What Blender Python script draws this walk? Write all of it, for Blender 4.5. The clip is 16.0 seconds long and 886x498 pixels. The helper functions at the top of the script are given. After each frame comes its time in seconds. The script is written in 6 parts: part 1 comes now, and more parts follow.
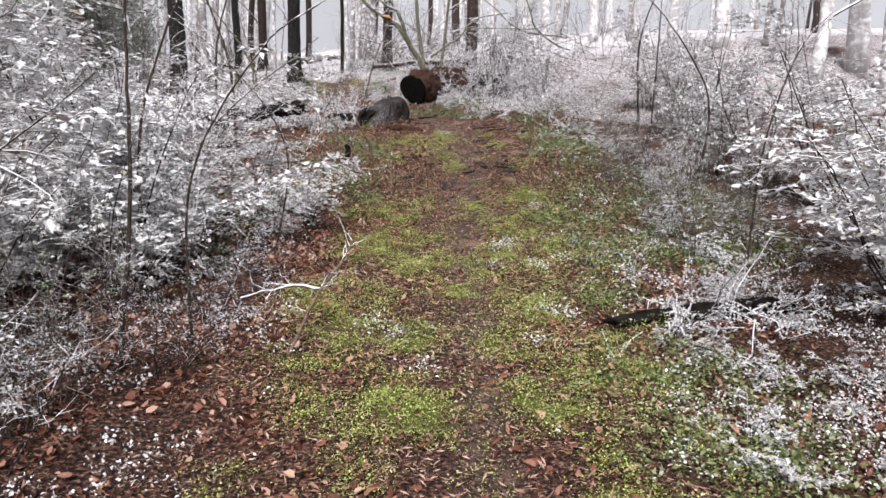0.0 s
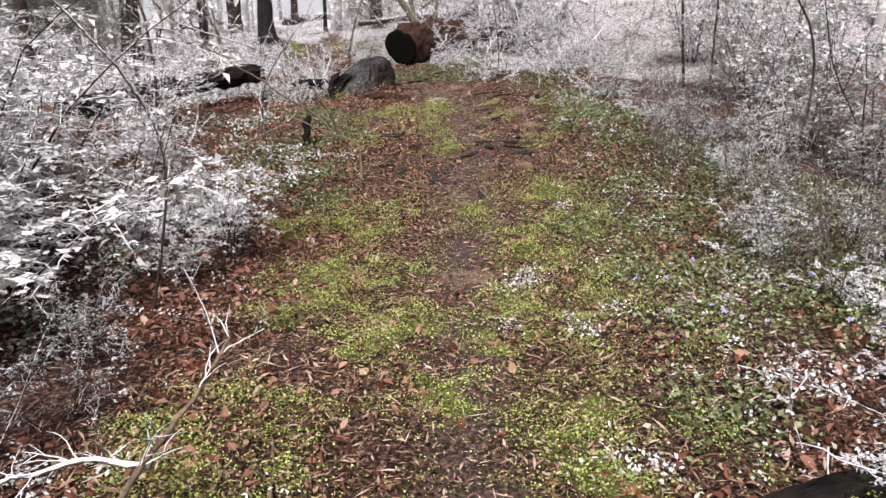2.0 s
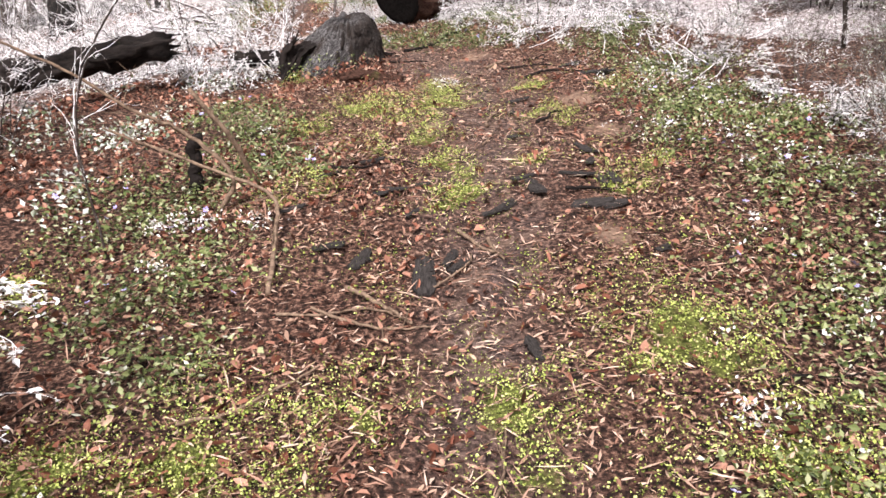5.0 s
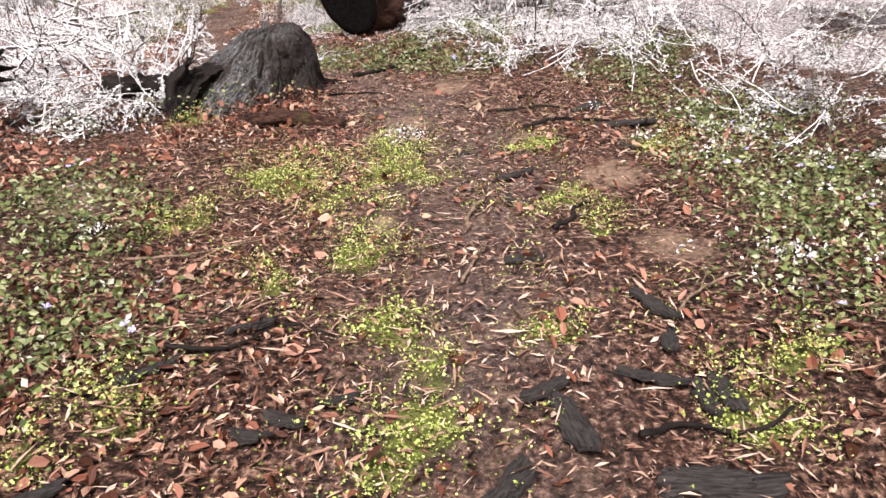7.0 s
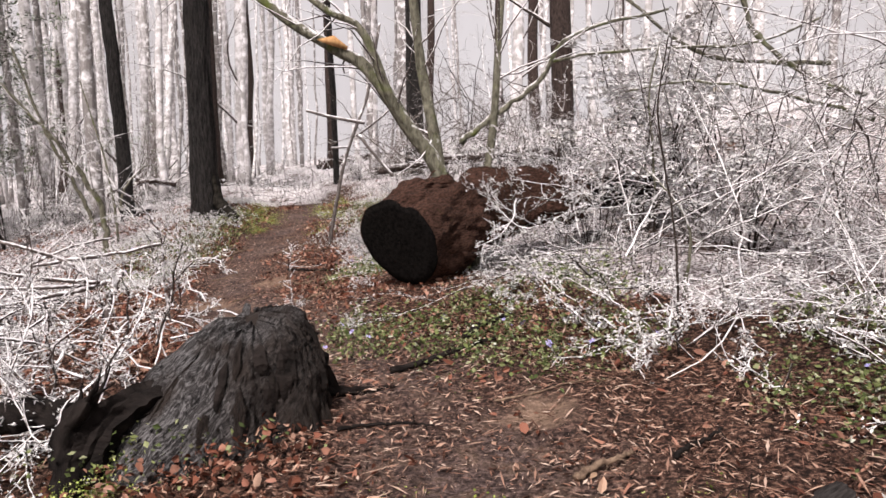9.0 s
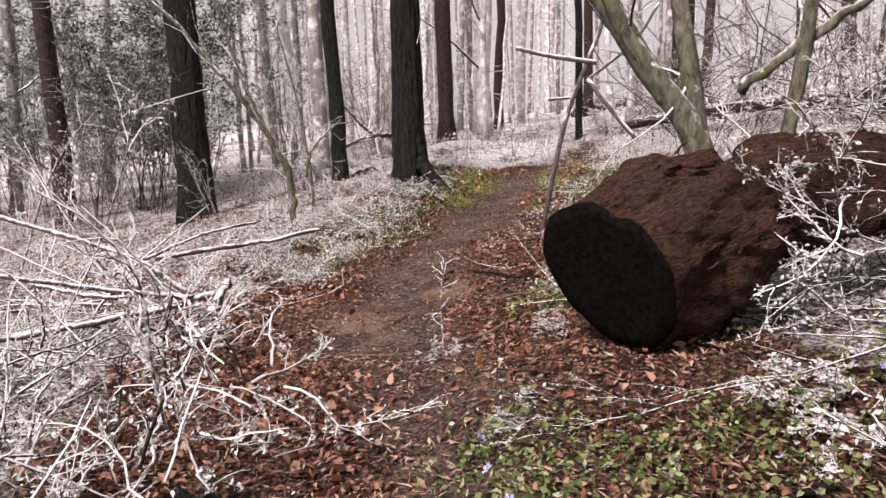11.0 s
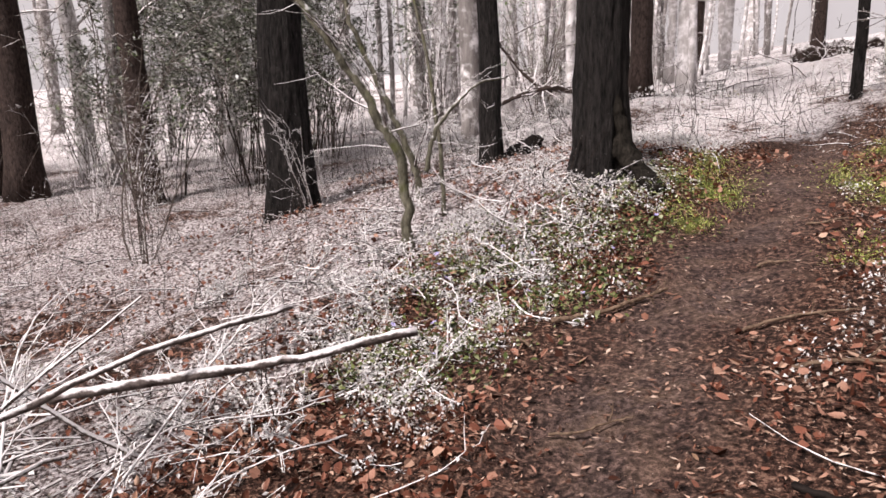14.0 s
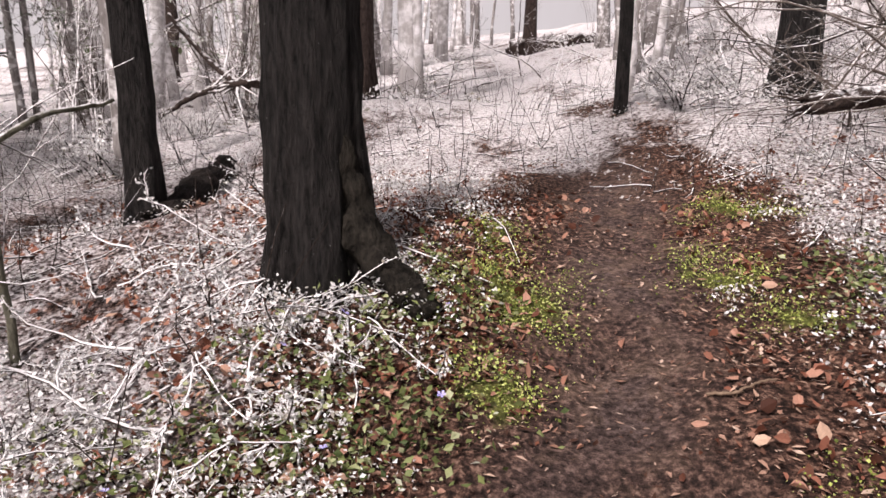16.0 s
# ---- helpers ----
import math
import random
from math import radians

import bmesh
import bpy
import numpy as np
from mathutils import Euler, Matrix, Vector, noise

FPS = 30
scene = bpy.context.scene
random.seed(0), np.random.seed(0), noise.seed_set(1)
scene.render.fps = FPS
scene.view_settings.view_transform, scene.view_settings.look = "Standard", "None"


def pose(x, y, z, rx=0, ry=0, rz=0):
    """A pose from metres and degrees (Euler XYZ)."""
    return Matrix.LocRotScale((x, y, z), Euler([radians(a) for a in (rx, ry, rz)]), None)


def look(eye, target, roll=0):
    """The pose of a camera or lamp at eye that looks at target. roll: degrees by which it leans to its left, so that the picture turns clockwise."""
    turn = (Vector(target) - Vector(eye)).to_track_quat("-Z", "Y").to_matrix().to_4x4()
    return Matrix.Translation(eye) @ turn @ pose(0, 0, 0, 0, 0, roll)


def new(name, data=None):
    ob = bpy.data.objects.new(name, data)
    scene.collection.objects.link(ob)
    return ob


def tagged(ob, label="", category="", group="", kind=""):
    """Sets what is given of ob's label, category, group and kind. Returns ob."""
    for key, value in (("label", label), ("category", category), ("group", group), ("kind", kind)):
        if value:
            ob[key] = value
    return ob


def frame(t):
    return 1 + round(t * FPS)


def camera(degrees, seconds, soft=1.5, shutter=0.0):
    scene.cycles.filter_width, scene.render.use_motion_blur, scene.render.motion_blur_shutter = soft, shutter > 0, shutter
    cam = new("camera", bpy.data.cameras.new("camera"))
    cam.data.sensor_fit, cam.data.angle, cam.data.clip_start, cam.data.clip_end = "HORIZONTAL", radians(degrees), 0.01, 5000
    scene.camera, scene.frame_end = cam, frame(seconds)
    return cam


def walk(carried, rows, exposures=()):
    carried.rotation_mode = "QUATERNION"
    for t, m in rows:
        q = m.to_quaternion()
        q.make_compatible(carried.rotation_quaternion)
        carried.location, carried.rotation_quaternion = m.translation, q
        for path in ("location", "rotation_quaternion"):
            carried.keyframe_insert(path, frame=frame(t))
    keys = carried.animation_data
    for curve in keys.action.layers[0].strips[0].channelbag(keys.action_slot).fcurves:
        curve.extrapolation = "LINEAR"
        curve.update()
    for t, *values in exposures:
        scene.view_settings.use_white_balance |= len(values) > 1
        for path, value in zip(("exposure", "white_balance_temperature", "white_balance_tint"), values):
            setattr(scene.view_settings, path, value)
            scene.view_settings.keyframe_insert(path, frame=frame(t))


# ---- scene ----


PATH = [
    (0, (-0.657, -7.017, 1.325), (-0.512, -5.065, 0.917), 2.0),
    (0.5, (-0.648, -6.374, 1.278), (-0.465, -4.423, 0.876), 1.5),
    (1, (-0.56, -5.739, 1.276), (-0.387, -3.797, 0.83), 1.1),
    (1.5, (-0.406, -5.099, 1.313), (-0.259, -3.164, 0.827), 0.8),
    (2, (-0.329, -4.472, 1.284), (-0.205, -2.541, 0.777), 0.4),
    (2.5, (-0.185, -3.808, 1.298), (-0.084, -1.879, 0.78), -0.0),
    (3, (-0.13, -3.128, 1.292), (-0.06, -1.202, 0.76), -0.6),
    (3.5, (-0.081, -2.526, 1.333), (-0.031, -0.606, 0.775), -1.1),
    (3.7, (-0.037, -2.23, 1.358), (0.006, -0.315, 0.782), -1.3),
    (5.8, (0.026, 0.094, 1.334), (0.088, 1.988, 0.694), -1.3),
    (6, (0.041, 0.357, 1.393), (0.11, 2.249, 0.75), -1.2),
    (6.5, (0.144, 0.876, 1.42), (0.238, 2.768, 0.779), -0.6),
    (7, (0.172, 1.392, 1.442), (0.296, 3.285, 0.807), 0.0),
    (7.1, (0.183, 1.533, 1.443), (0.293, 3.427, 0.809), -0.1),
    (7.5, (0.214, 2.038, 1.544), (0.372, 3.928, 0.91), 0.3),
    (8, (0.315, 2.629, 1.682), (0.446, 4.566, 1.202), 1.2),
    (8.5, (0.258, 3.186, 1.761), (0.289, 5.169, 1.505), -0.9),
    (9, (0.313, 3.675, 1.842), (0.207, 5.666, 1.684), -1.3),
    (9.2, (0.348, 3.907, 1.897), (0.146, 5.89, 1.741), -1.3),
    (11.3, (0.251, 6.117, 2.038), (-0.625, 7.887, 1.726), -1.7),
    (11.5, (0.216, 6.283, 2.049), (-0.708, 8.027, 1.728), -2.1),
    (12, (0.07, 6.682, 2.124), (-1.035, 8.307, 1.754), -2.8),
    (12.5, (-0.266, 7.145, 2.203), (-1.507, 8.657, 1.788), -3.1),
    (13, (-0.548, 7.589, 2.232), (-1.866, 9.036, 1.817), -3.2),
    (13.5, (-0.863, 7.983, 2.157), (-2.181, 9.43, 1.745), -2.6),
    (14, (-1.239, 8.489, 2.19), (-2.413, 10.049, 1.758), -1.0),
    (14.5, (-1.571, 9.076, 2.257), (-2.554, 10.756, 1.796), -0.2),
    (15, (-1.952, 9.6, 2.319), (-2.695, 11.396, 1.848), 1.1),
    (15.5, (-2.122, 10.126, 2.297), (-2.708, 11.978, 1.821), 0.6),
    (16, (-2.227, 10.645, 2.369), (-2.71, 12.524, 1.883), 0.7),
]
cam = camera(63.4, 16.0, soft=1.55)
walk(cam, [(t, look(eye, target, roll)) for t, eye, target, roll in PATH], [(0.0, 0.23, 6050, 12), (3.5, 0.60, 6300, 14), (5.5, 0.97, 6400, 15), (7.5, 0.87, 6500, 15), (8.0, 0.77, 6550, 14), (9.0, 0.26, 6550, 16), (12.0, 0.20, 6700, 18), (16.0, 0.19, 6600, 19)])

# ---- daylight: a bright overcast winter sky with a broad soft sun ----
world = bpy.data.worlds.new("overcast_sky")
scene.world = world
world.use_nodes = True
wn, wl = world.node_tree.nodes, world.node_tree.links
sky = wn.new("ShaderNodeTexSky")
sky.sky_type = "NISHITA"
sky.sun_disc = False
sky.sun_elevation, sky.sun_rotation = radians(48), radians(200)
sky.air_density, sky.dust_density, sky.ozone_density = 1.0, 4.0, 0.6
veil = wn.new("ShaderNodeMix")
veil.data_type = "RGBA"
veil.inputs["Factor"].default_value = 0.8
veil.inputs["B"].default_value = (11.0, 10.9, 10.9, 1)
wl.new(sky.outputs["Color"], veil.inputs["A"])
wl.new(veil.outputs["Result"], wn["Background"].inputs["Color"])
wn["Background"].inputs["Strength"].default_value = 0.038
sun = new("sun", bpy.data.lights.new("sun", "SUN"))
sun.data.energy, sun.data.angle, sun.data.color = 5.0, radians(10), (1.0, 0.95, 0.9)
sun.matrix_world = look((-6, -16, 24), (0, 4, 0))


# ---- materials ----
def nodes_of(name, roughness=0.8):
    m = bpy.data.materials.new(name)
    m.use_nodes = True
    n, l = m.node_tree.nodes, m.node_tree.links
    b = n["Principled BSDF"]
    b.inputs["Roughness"].default_value = roughness
    b.inputs["Specular IOR Level"].default_value = 0.12
    return m, n, l, b


def coords(n, l, stretch=(1, 1, 1)):
    c = n.new("ShaderNodeTexCoord")
    mp = n.new("ShaderNodeMapping")
    mp.inputs["Scale"].default_value = stretch
    l.new(c.outputs["Object"], mp.inputs["Vector"])
    return mp.outputs["Vector"]


def noise_of(n, l, vec, scale, detail=6, rough=0.6):
    t = n.new("ShaderNodeTexNoise")
    t.inputs["Scale"].default_value, t.inputs["Detail"].default_value, t.inputs["Roughness"].default_value = scale, detail, rough
    l.new(vec, t.inputs["Vector"])
    return t.outputs["Fac"]


def ramp_of(n, l, fac, stops):
    r = n.new("ShaderNodeValToRGB")
    e = r.color_ramp.elements
    while len(e) < len(stops):
        e.new(0.5)
    for el, (p, c) in zip(e, stops):
        el.position, el.color = p, (*c, 1) if len(c) == 3 else c
    l.new(fac, r.inputs["Fac"])
    return r.outputs["Color"]


def mix_of(n, l, fac, a, b):
    m = n.new("ShaderNodeMix")
    m.data_type = "RGBA"
    for key, v in (("Factor", fac), ("A", a), ("B", b)):
        if isinstance(v, (int, float)):
            m.inputs[key].default_value = v
        elif isinstance(v, tuple):
            m.inputs[key].default_value = (*v, 1)
        else:
            l.new(v, m.inputs[key])
    return m.outputs["Result"]


def math_of(n, l, op, a, b=None, clamp=False):
    m = n.new("ShaderNodeMath")
    m.operation, m.use_clamp = op, clamp
    for i, v in enumerate((a, b)):
        if v is None:
            continue
        if isinstance(v, (int, float)):
            m.inputs[i].default_value = v
        else:
            l.new(v, m.inputs[i])
    return m.outputs[0]


def bump_of(n, l, b, height, strength, distance):
    bp = n.new("ShaderNodeBump")
    bp.inputs["Strength"].default_value, bp.inputs["Distance"].default_value = strength, distance
    l.new(height, bp.inputs["Height"])
    l.new(bp.outputs["Normal"], b.inputs["Normal"])


def frost_mask(n, l, vec, bias, patch=6.0, reach=0.9):
    """Frost that lies on what faces up, broken into patches."""
    g = n.new("ShaderNodeNewGeometry")
    sep = n.new("ShaderNodeSeparateXYZ")
    l.new(g.outputs["Normal"], sep.inputs[0])
    up = math_of(n, l, "MULTIPLY", sep.outputs["Z"], reach)
    broken = math_of(n, l, "MULTIPLY", math_of(n, l, "SUBTRACT", noise_of(n, l, vec, patch, 4), 0.5), 2.2)
    return math_of(n, l, "MULTIPLY", math_of(n, l, "ADD", math_of(n, l, "ADD", up, broken), bias), 2.5, clamp=True)


def bark(name, dark, light, frost=None, stretch=(1, 1, 0.18), scale=28, bump=0.02, roughness=0.85, moss=0.0, patch=6.0):
    m, n, l, b = nodes_of(name, roughness)
    v = coords(n, l, stretch)
    grain = noise_of(n, l, v, scale, 8, 0.65)
    col = ramp_of(n, l, grain, [(0.32, dark), (0.7, light)])
    plain = coords(n, l)
    blot = noise_of(n, l, plain, 3.0, 3)
    col = mix_of(n, l, math_of(n, l, "MULTIPLY", blot, 0.5), col, tuple(0.6 * c for c in dark))
    if moss:
        green = math_of(n, l, "MULTIPLY", math_of(n, l, "SUBTRACT", noise_of(n, l, plain, 4.5, 5), 1 - moss), 6, clamp=True)
        col = mix_of(n, l, green, col, (0.10, 0.12, 0.03))
    if frost is not None:
        col = mix_of(n, l, frost_mask(n, l, plain, frost, patch), col, (0.84, 0.82, 0.83))
    l.new(col, b.inputs["Base Color"])
    bump_of(n, l, b, grain, 0.9, bump)
    return m


def leafy(name, stops, roughness=0.55, frost=None, clump=5.0):
    """Leaves, each with its own tone."""
    m, n, l, b = nodes_of(name, roughness)
    g = n.new("ShaderNodeNewGeometry")
    v = coords(n, l)
    tone = math_of(n, l, "ADD", math_of(n, l, "MULTIPLY", g.outputs["Random Per Island"], 0.75), math_of(n, l, "MULTIPLY", noise_of(n, l, v, clump, 2), 0.25))
    col = ramp_of(n, l, tone, stops)
    col = mix_of(n, l, math_of(n, l, "MULTIPLY", noise_of(n, l, v, 160, 3), 0.5), col, tuple(c * 0.6 for c in stops[0][1]))
    if frost is not None:
        col = mix_of(n, l, frost_mask(n, l, v, frost), col, (0.82, 0.80, 0.82))
    l.new(col, b.inputs["Base Color"])
    return m


def plain_wood(name, dark, light, stretch, scale, bump, roughness=0.8, frost=None):
    return bark(name, dark, light, frost, stretch, scale, bump, roughness)


def ground_material():
    m, n, l, b = nodes_of("forest_soil", 0.85)
    v = coords(n, l)

    def mask(key):
        a = n.new("ShaderNodeAttribute")
        a.attribute_name = key
        return a.outputs["Fac"]

    fine = noise_of(n, l, v, 42, 9, 0.7)
    mid = noise_of(n, l, v, 7, 6, 0.65)
    wide = noise_of(n, l, v, 1.3, 4)
    duff = ramp_of(n, l, fine, [(0.42, (0.005, 0.003, 0.0024)), (0.52, (0.080, 0.040, 0.029)), (0.61, (0.32, 0.185, 0.132)), (0.74, (0.60, 0.42, 0.32))])
    soil = ramp_of(n, l, fine, [(0.36, (0.010, 0.007, 0.0065)), (0.50, (0.086, 0.059, 0.053)), (0.68, (0.25, 0.180, 0.163))])
    sandy = ramp_of(n, l, fine, [(0.3, (0.19, 0.12, 0.085)), (0.7, (0.42, 0.29, 0.21))])
    green = ramp_of(n, l, fine, [(0.3, (0.05, 0.055, 0.014)), (0.6, (0.18, 0.20, 0.05)), (0.8, (0.34, 0.36, 0.10))])
    high = math_of(n, l, "ADD", fine, math_of(n, l, "MULTIPLY", mask("far"), 0.10))
    rime = ramp_of(n, l, high, [(0.40, (0.022, 0.016, 0.014)), (0.48, (0.26, 0.21, 0.205)), (0.57, (0.87, 0.83, 0.84))])
    col = mix_of(n, l, mask("trail"), duff, soil)
    worn = math_of(n, l, "MULTIPLY", math_of(n, l, "SUBTRACT", mid, 0.47), 5, clamp=True)
    col = mix_of(n, l, math_of(n, l, "MULTIPLY", math_of(n, l, "MULTIPLY", worn, mask("trail")), 0.55), col, sandy)

    def over(col, key, tint, gain):
        edge = math_of(n, l, "MULTIPLY", math_of(n, l, "ADD", mask(key), math_of(n, l, "SUBTRACT", math_of(n, l, "MULTIPLY", mid, 1.3), 1.15)), gain, clamp=True)
        return mix_of(n, l, edge, col, tint)

    col = over(col, "sand", sandy, 1.5)
    col = over(col, "moss", green, 4)
    col = over(col, "frost", rime, 3.5)
    col = mix_of(n, l, math_of(n, l, "MULTIPLY", wide, 0.25), col, (0.07, 0.045, 0.038))
    l.new(col, b.inputs["Base Color"])
    bump_of(n, l, b, math_of(n, l, "ADD", fine, mid), 1.0, 0.03)
    return m


def stump_wood():
    """Split grey wood, streaked along its own fibres, black in the cracks."""
    m, n, l, b = nodes_of("weathered_stump_wood", 0.5)
    a = n.new("ShaderNodeAttribute")
    a.attribute_name = "grain"
    streak = noise_of(n, l, a.outputs["Vector"], 20, 8, 0.7)
    blot = noise_of(n, l, coords(n, l), 5, 5)
    col = ramp_of(n, l, streak, [(0.36, (0.004, 0.0035, 0.0035)), (0.49, (0.042, 0.039, 0.039)), (0.66, (0.23, 0.222, 0.225))])
    w = n.new("ShaderNodeAttribute")
    w.attribute_name = "weathered"
    rot = ramp_of(n, l, streak, [(0.40, (0.003, 0.0025, 0.0025)), (0.72, (0.060, 0.045, 0.038))])
    col = mix_of(n, l, w.outputs["Fac"], rot, col)
    col = mix_of(n, l, math_of(n, l, "MULTIPLY", math_of(n, l, "SUBTRACT", blot, 0.50), 5, clamp=True), col, mix_of(n, l, streak, (0.004, 0.003, 0.003), (0.05, 0.038, 0.032)))
    l.new(col, b.inputs["Base Color"])
    bump_of(n, l, b, streak, 0.8, 0.018)
    return m


SOIL = ground_material()
DARK_BARK = bark("dark_wet_bark", (0.0015, 0.0013, 0.0013), (0.062, 0.054, 0.051), -0.47, (1, 1, 0.22), 44, 0.12, 0.85, patch=60)
DARK_BARK.node_tree.nodes["Principled BSDF"].inputs["Specular IOR Level"].default_value = 0.2
ROOT_BARK = bark("mossy_root_bark", (0.003, 0.0026, 0.0022), (0.062, 0.053, 0.042), None, (1, 1, 0.4), 40, 0.05, 0.85, 0.36)
RED_BARK = bark("reddish_bark", (0.018, 0.013, 0.012), (0.105, 0.075, 0.064), -0.55, (1, 1, 0.45), 34, 0.04, patch=26)
# The next two barks carry distance haze in their colour, besides rime.
GREY_BARK = bark("grey_rime_haze_bark", (0.15, 0.135, 0.13), (0.42, 0.39, 0.375), 0.0, (1, 1, 0.2), 16, 0.02)
PALE_BARK = bark("pale_rime_haze_bark", (0.36, 0.34, 0.33), (0.64, 0.61, 0.605), 0.15, (1, 1, 0.2), 12, 0.02)
GREEN_BARK = bark("pale_greenish_bark", (0.045, 0.042, 0.030), (0.30, 0.285, 0.215), -0.42, (1, 1, 0.4), 34, 0.03, 0.75, 0.46, patch=18)
TWIG = bark("rimed_twig_bark", (0.016, 0.012, 0.010), (0.085, 0.064, 0.054), -0.34, (1, 1, 1), 40, 0.003, patch=38)
BROWN_TWIG = bark("brown_dry_twig_bark", (0.045, 0.036, 0.031), (0.25, 0.205, 0.18), -0.56, (1, 1, 1), 40, 0.003, patch=38)
WHITE_TWIG = bark("heavily_rimed_twig_bark", (0.045, 0.035, 0.031), (0.18, 0.14, 0.125), 0.12, (1, 1, 1), 40, 0.003, patch=34)
BRANCH_BARK = bark("rimed_branch_bark", (0.045, 0.036, 0.032), (0.26, 0.215, 0.20), -0.26, (1, 1, 1), 34, 0.010, patch=22)
POLE_BARK = bark("grey_pole_bark", (0.045, 0.038, 0.035), (0.26, 0.225, 0.21), -0.25, (1, 1, 0.5), 30, 0.004)
DRY_TWIG = bark("dry_twig_bark", (0.07, 0.045, 0.032), (0.34, 0.24, 0.17), None, (1, 1, 1), 40, 0.003)
ROTTEN = bark("rotten_log_bark", (0.004, 0.0025, 0.002), (0.20, 0.102, 0.073), None, (0.25, 1, 1), 85, 0.06, 0.9, 0.34)
BLACK_ROT = bark("blackened_log_bark", (0.003, 0.0025, 0.0023), (0.036, 0.028, 0.025), None, (0.3, 1, 1), 17, 0.04, 0.9, 0.3)
CHAR = plain_wood("blackened_sawn_end", (0.0022, 0.002, 0.002), (0.016, 0.014, 0.013), (1, 1, 1), 38, 0.004, 0.95)
CHAR.node_tree.nodes["Principled BSDF"].inputs["Specular IOR Level"].default_value = 0.03
STUMP_WOOD = stump_wood()
SLAB = bark("dark_bark_slab", (0.007, 0.006, 0.0056), (0.085, 0.074, 0.070), None, (0.12, 1, 1), 36, 0.012, 0.75)
LITTER = leafy("fallen_leaves", [(0.0, (0.012, 0.006, 0.004)), (0.26, (0.095, 0.034, 0.021)), (0.50, (0.28, 0.108, 0.070)), (0.76, (0.49, 0.27, 0.195)), (0.94, (0.70, 0.50, 0.37))])
NEEDLE = leafy("bark_and_twig_crumbs", [(0.0, (0.014, 0.008, 0.006)), (0.30, (0.085, 0.040, 0.028)), (0.50, (0.36, 0.195, 0.138)), (0.70, (0.58, 0.385, 0.29)), (0.9, (0.78, 0.61, 0.50))], 0.6)
MOSS = leafy("bright_green_groundcover", [(0.0, (0.020, 0.028, 0.008)), (0.28, (0.13, 0.165, 0.03)), (0.54, (0.43, 0.51, 0.115)), (0.9, (0.74, 0.78, 0.31))], 0.6)
VINCA = leafy("dark_evergreen_leaves", [(0.0, (0.018, 0.028, 0.012)), (0.32, (0.095, 0.125, 0.042)), (0.60, (0.21, 0.24, 0.088)), (0.82, (0.40, 0.42, 0.24)), (0.94, (0.78, 0.78, 0.76))], 0.4)
RIME_LEAF = leafy("rimed_leaves", [(0.0, (0.09, 0.075, 0.05)), (0.16, (0.36, 0.33, 0.28)), (0.30, (0.78, 0.77, 0.77)), (0.6, (0.92, 0.91, 0.92))], 0.7)
HOLLY = leafy("dark_olive_leaves", [(0.0, (0.026, 0.032, 0.021)), (0.4, (0.115, 0.125, 0.088)), (0.62, (0.28, 0.295, 0.245)), (0.85, (0.55, 0.56, 0.53))], 0.5)
GREEN_RIME = leafy("rimed_evergreen_leaves", [(0.0, (0.06, 0.085, 0.04)), (0.3, (0.20, 0.25, 0.13)), (0.55, (0.50, 0.53, 0.45)), (0.8, (0.78, 0.80, 0.78))], 0.6)
FLOWER = leafy("violet_petals", [(0.0, (0.30, 0.27, 0.62)), (0.5, (0.46, 0.42, 0.78)), (1.0, (0.72, 0.68, 0.88))], 0.6)
PALE_WOOD = plain_wood("torn_orange_wood", (0.40, 0.20, 0.08), (0.68, 0.42, 0.2), (1, 1, 0.3), 30, 0.003)


# ---- geometry helpers ----
class Geo:
    """Vertices and faces gathered in arrays, then made into one mesh."""

    def __init__(self):
        self.v, self.f, self.count = [], [], 0

    def add(self, verts, faces):
        self.v.append(np.asarray(verts, float))
        self.f.append(np.asarray(faces, np.int64) + self.count)
        self.count += len(verts)

    def mesh(self, name, material, smooth=True):
        me = bpy.data.meshes.new(name)
        v = np.concatenate(self.v)
        loops = np.concatenate([f.ravel() for f in self.f])
        sizes = np.concatenate([np.full(len(f), f.shape[1]) for f in self.f])
        me.vertices.add(len(v))
        me.vertices.foreach_set("co", v.ravel())
        me.loops.add(len(loops))
        me.loops.foreach_set("vertex_index", loops)
        me.polygons.add(len(sizes))
        me.polygons.foreach_set("loop_start", np.concatenate(([0], np.cumsum(sizes)[:-1])))
        me.polygons.foreach_set("loop_total", sizes)
        me.polygons.foreach_set("use_smooth", np.full(len(sizes), smooth))
        me.update(calc_edges=True)
        me.materials.append(material)
        return me


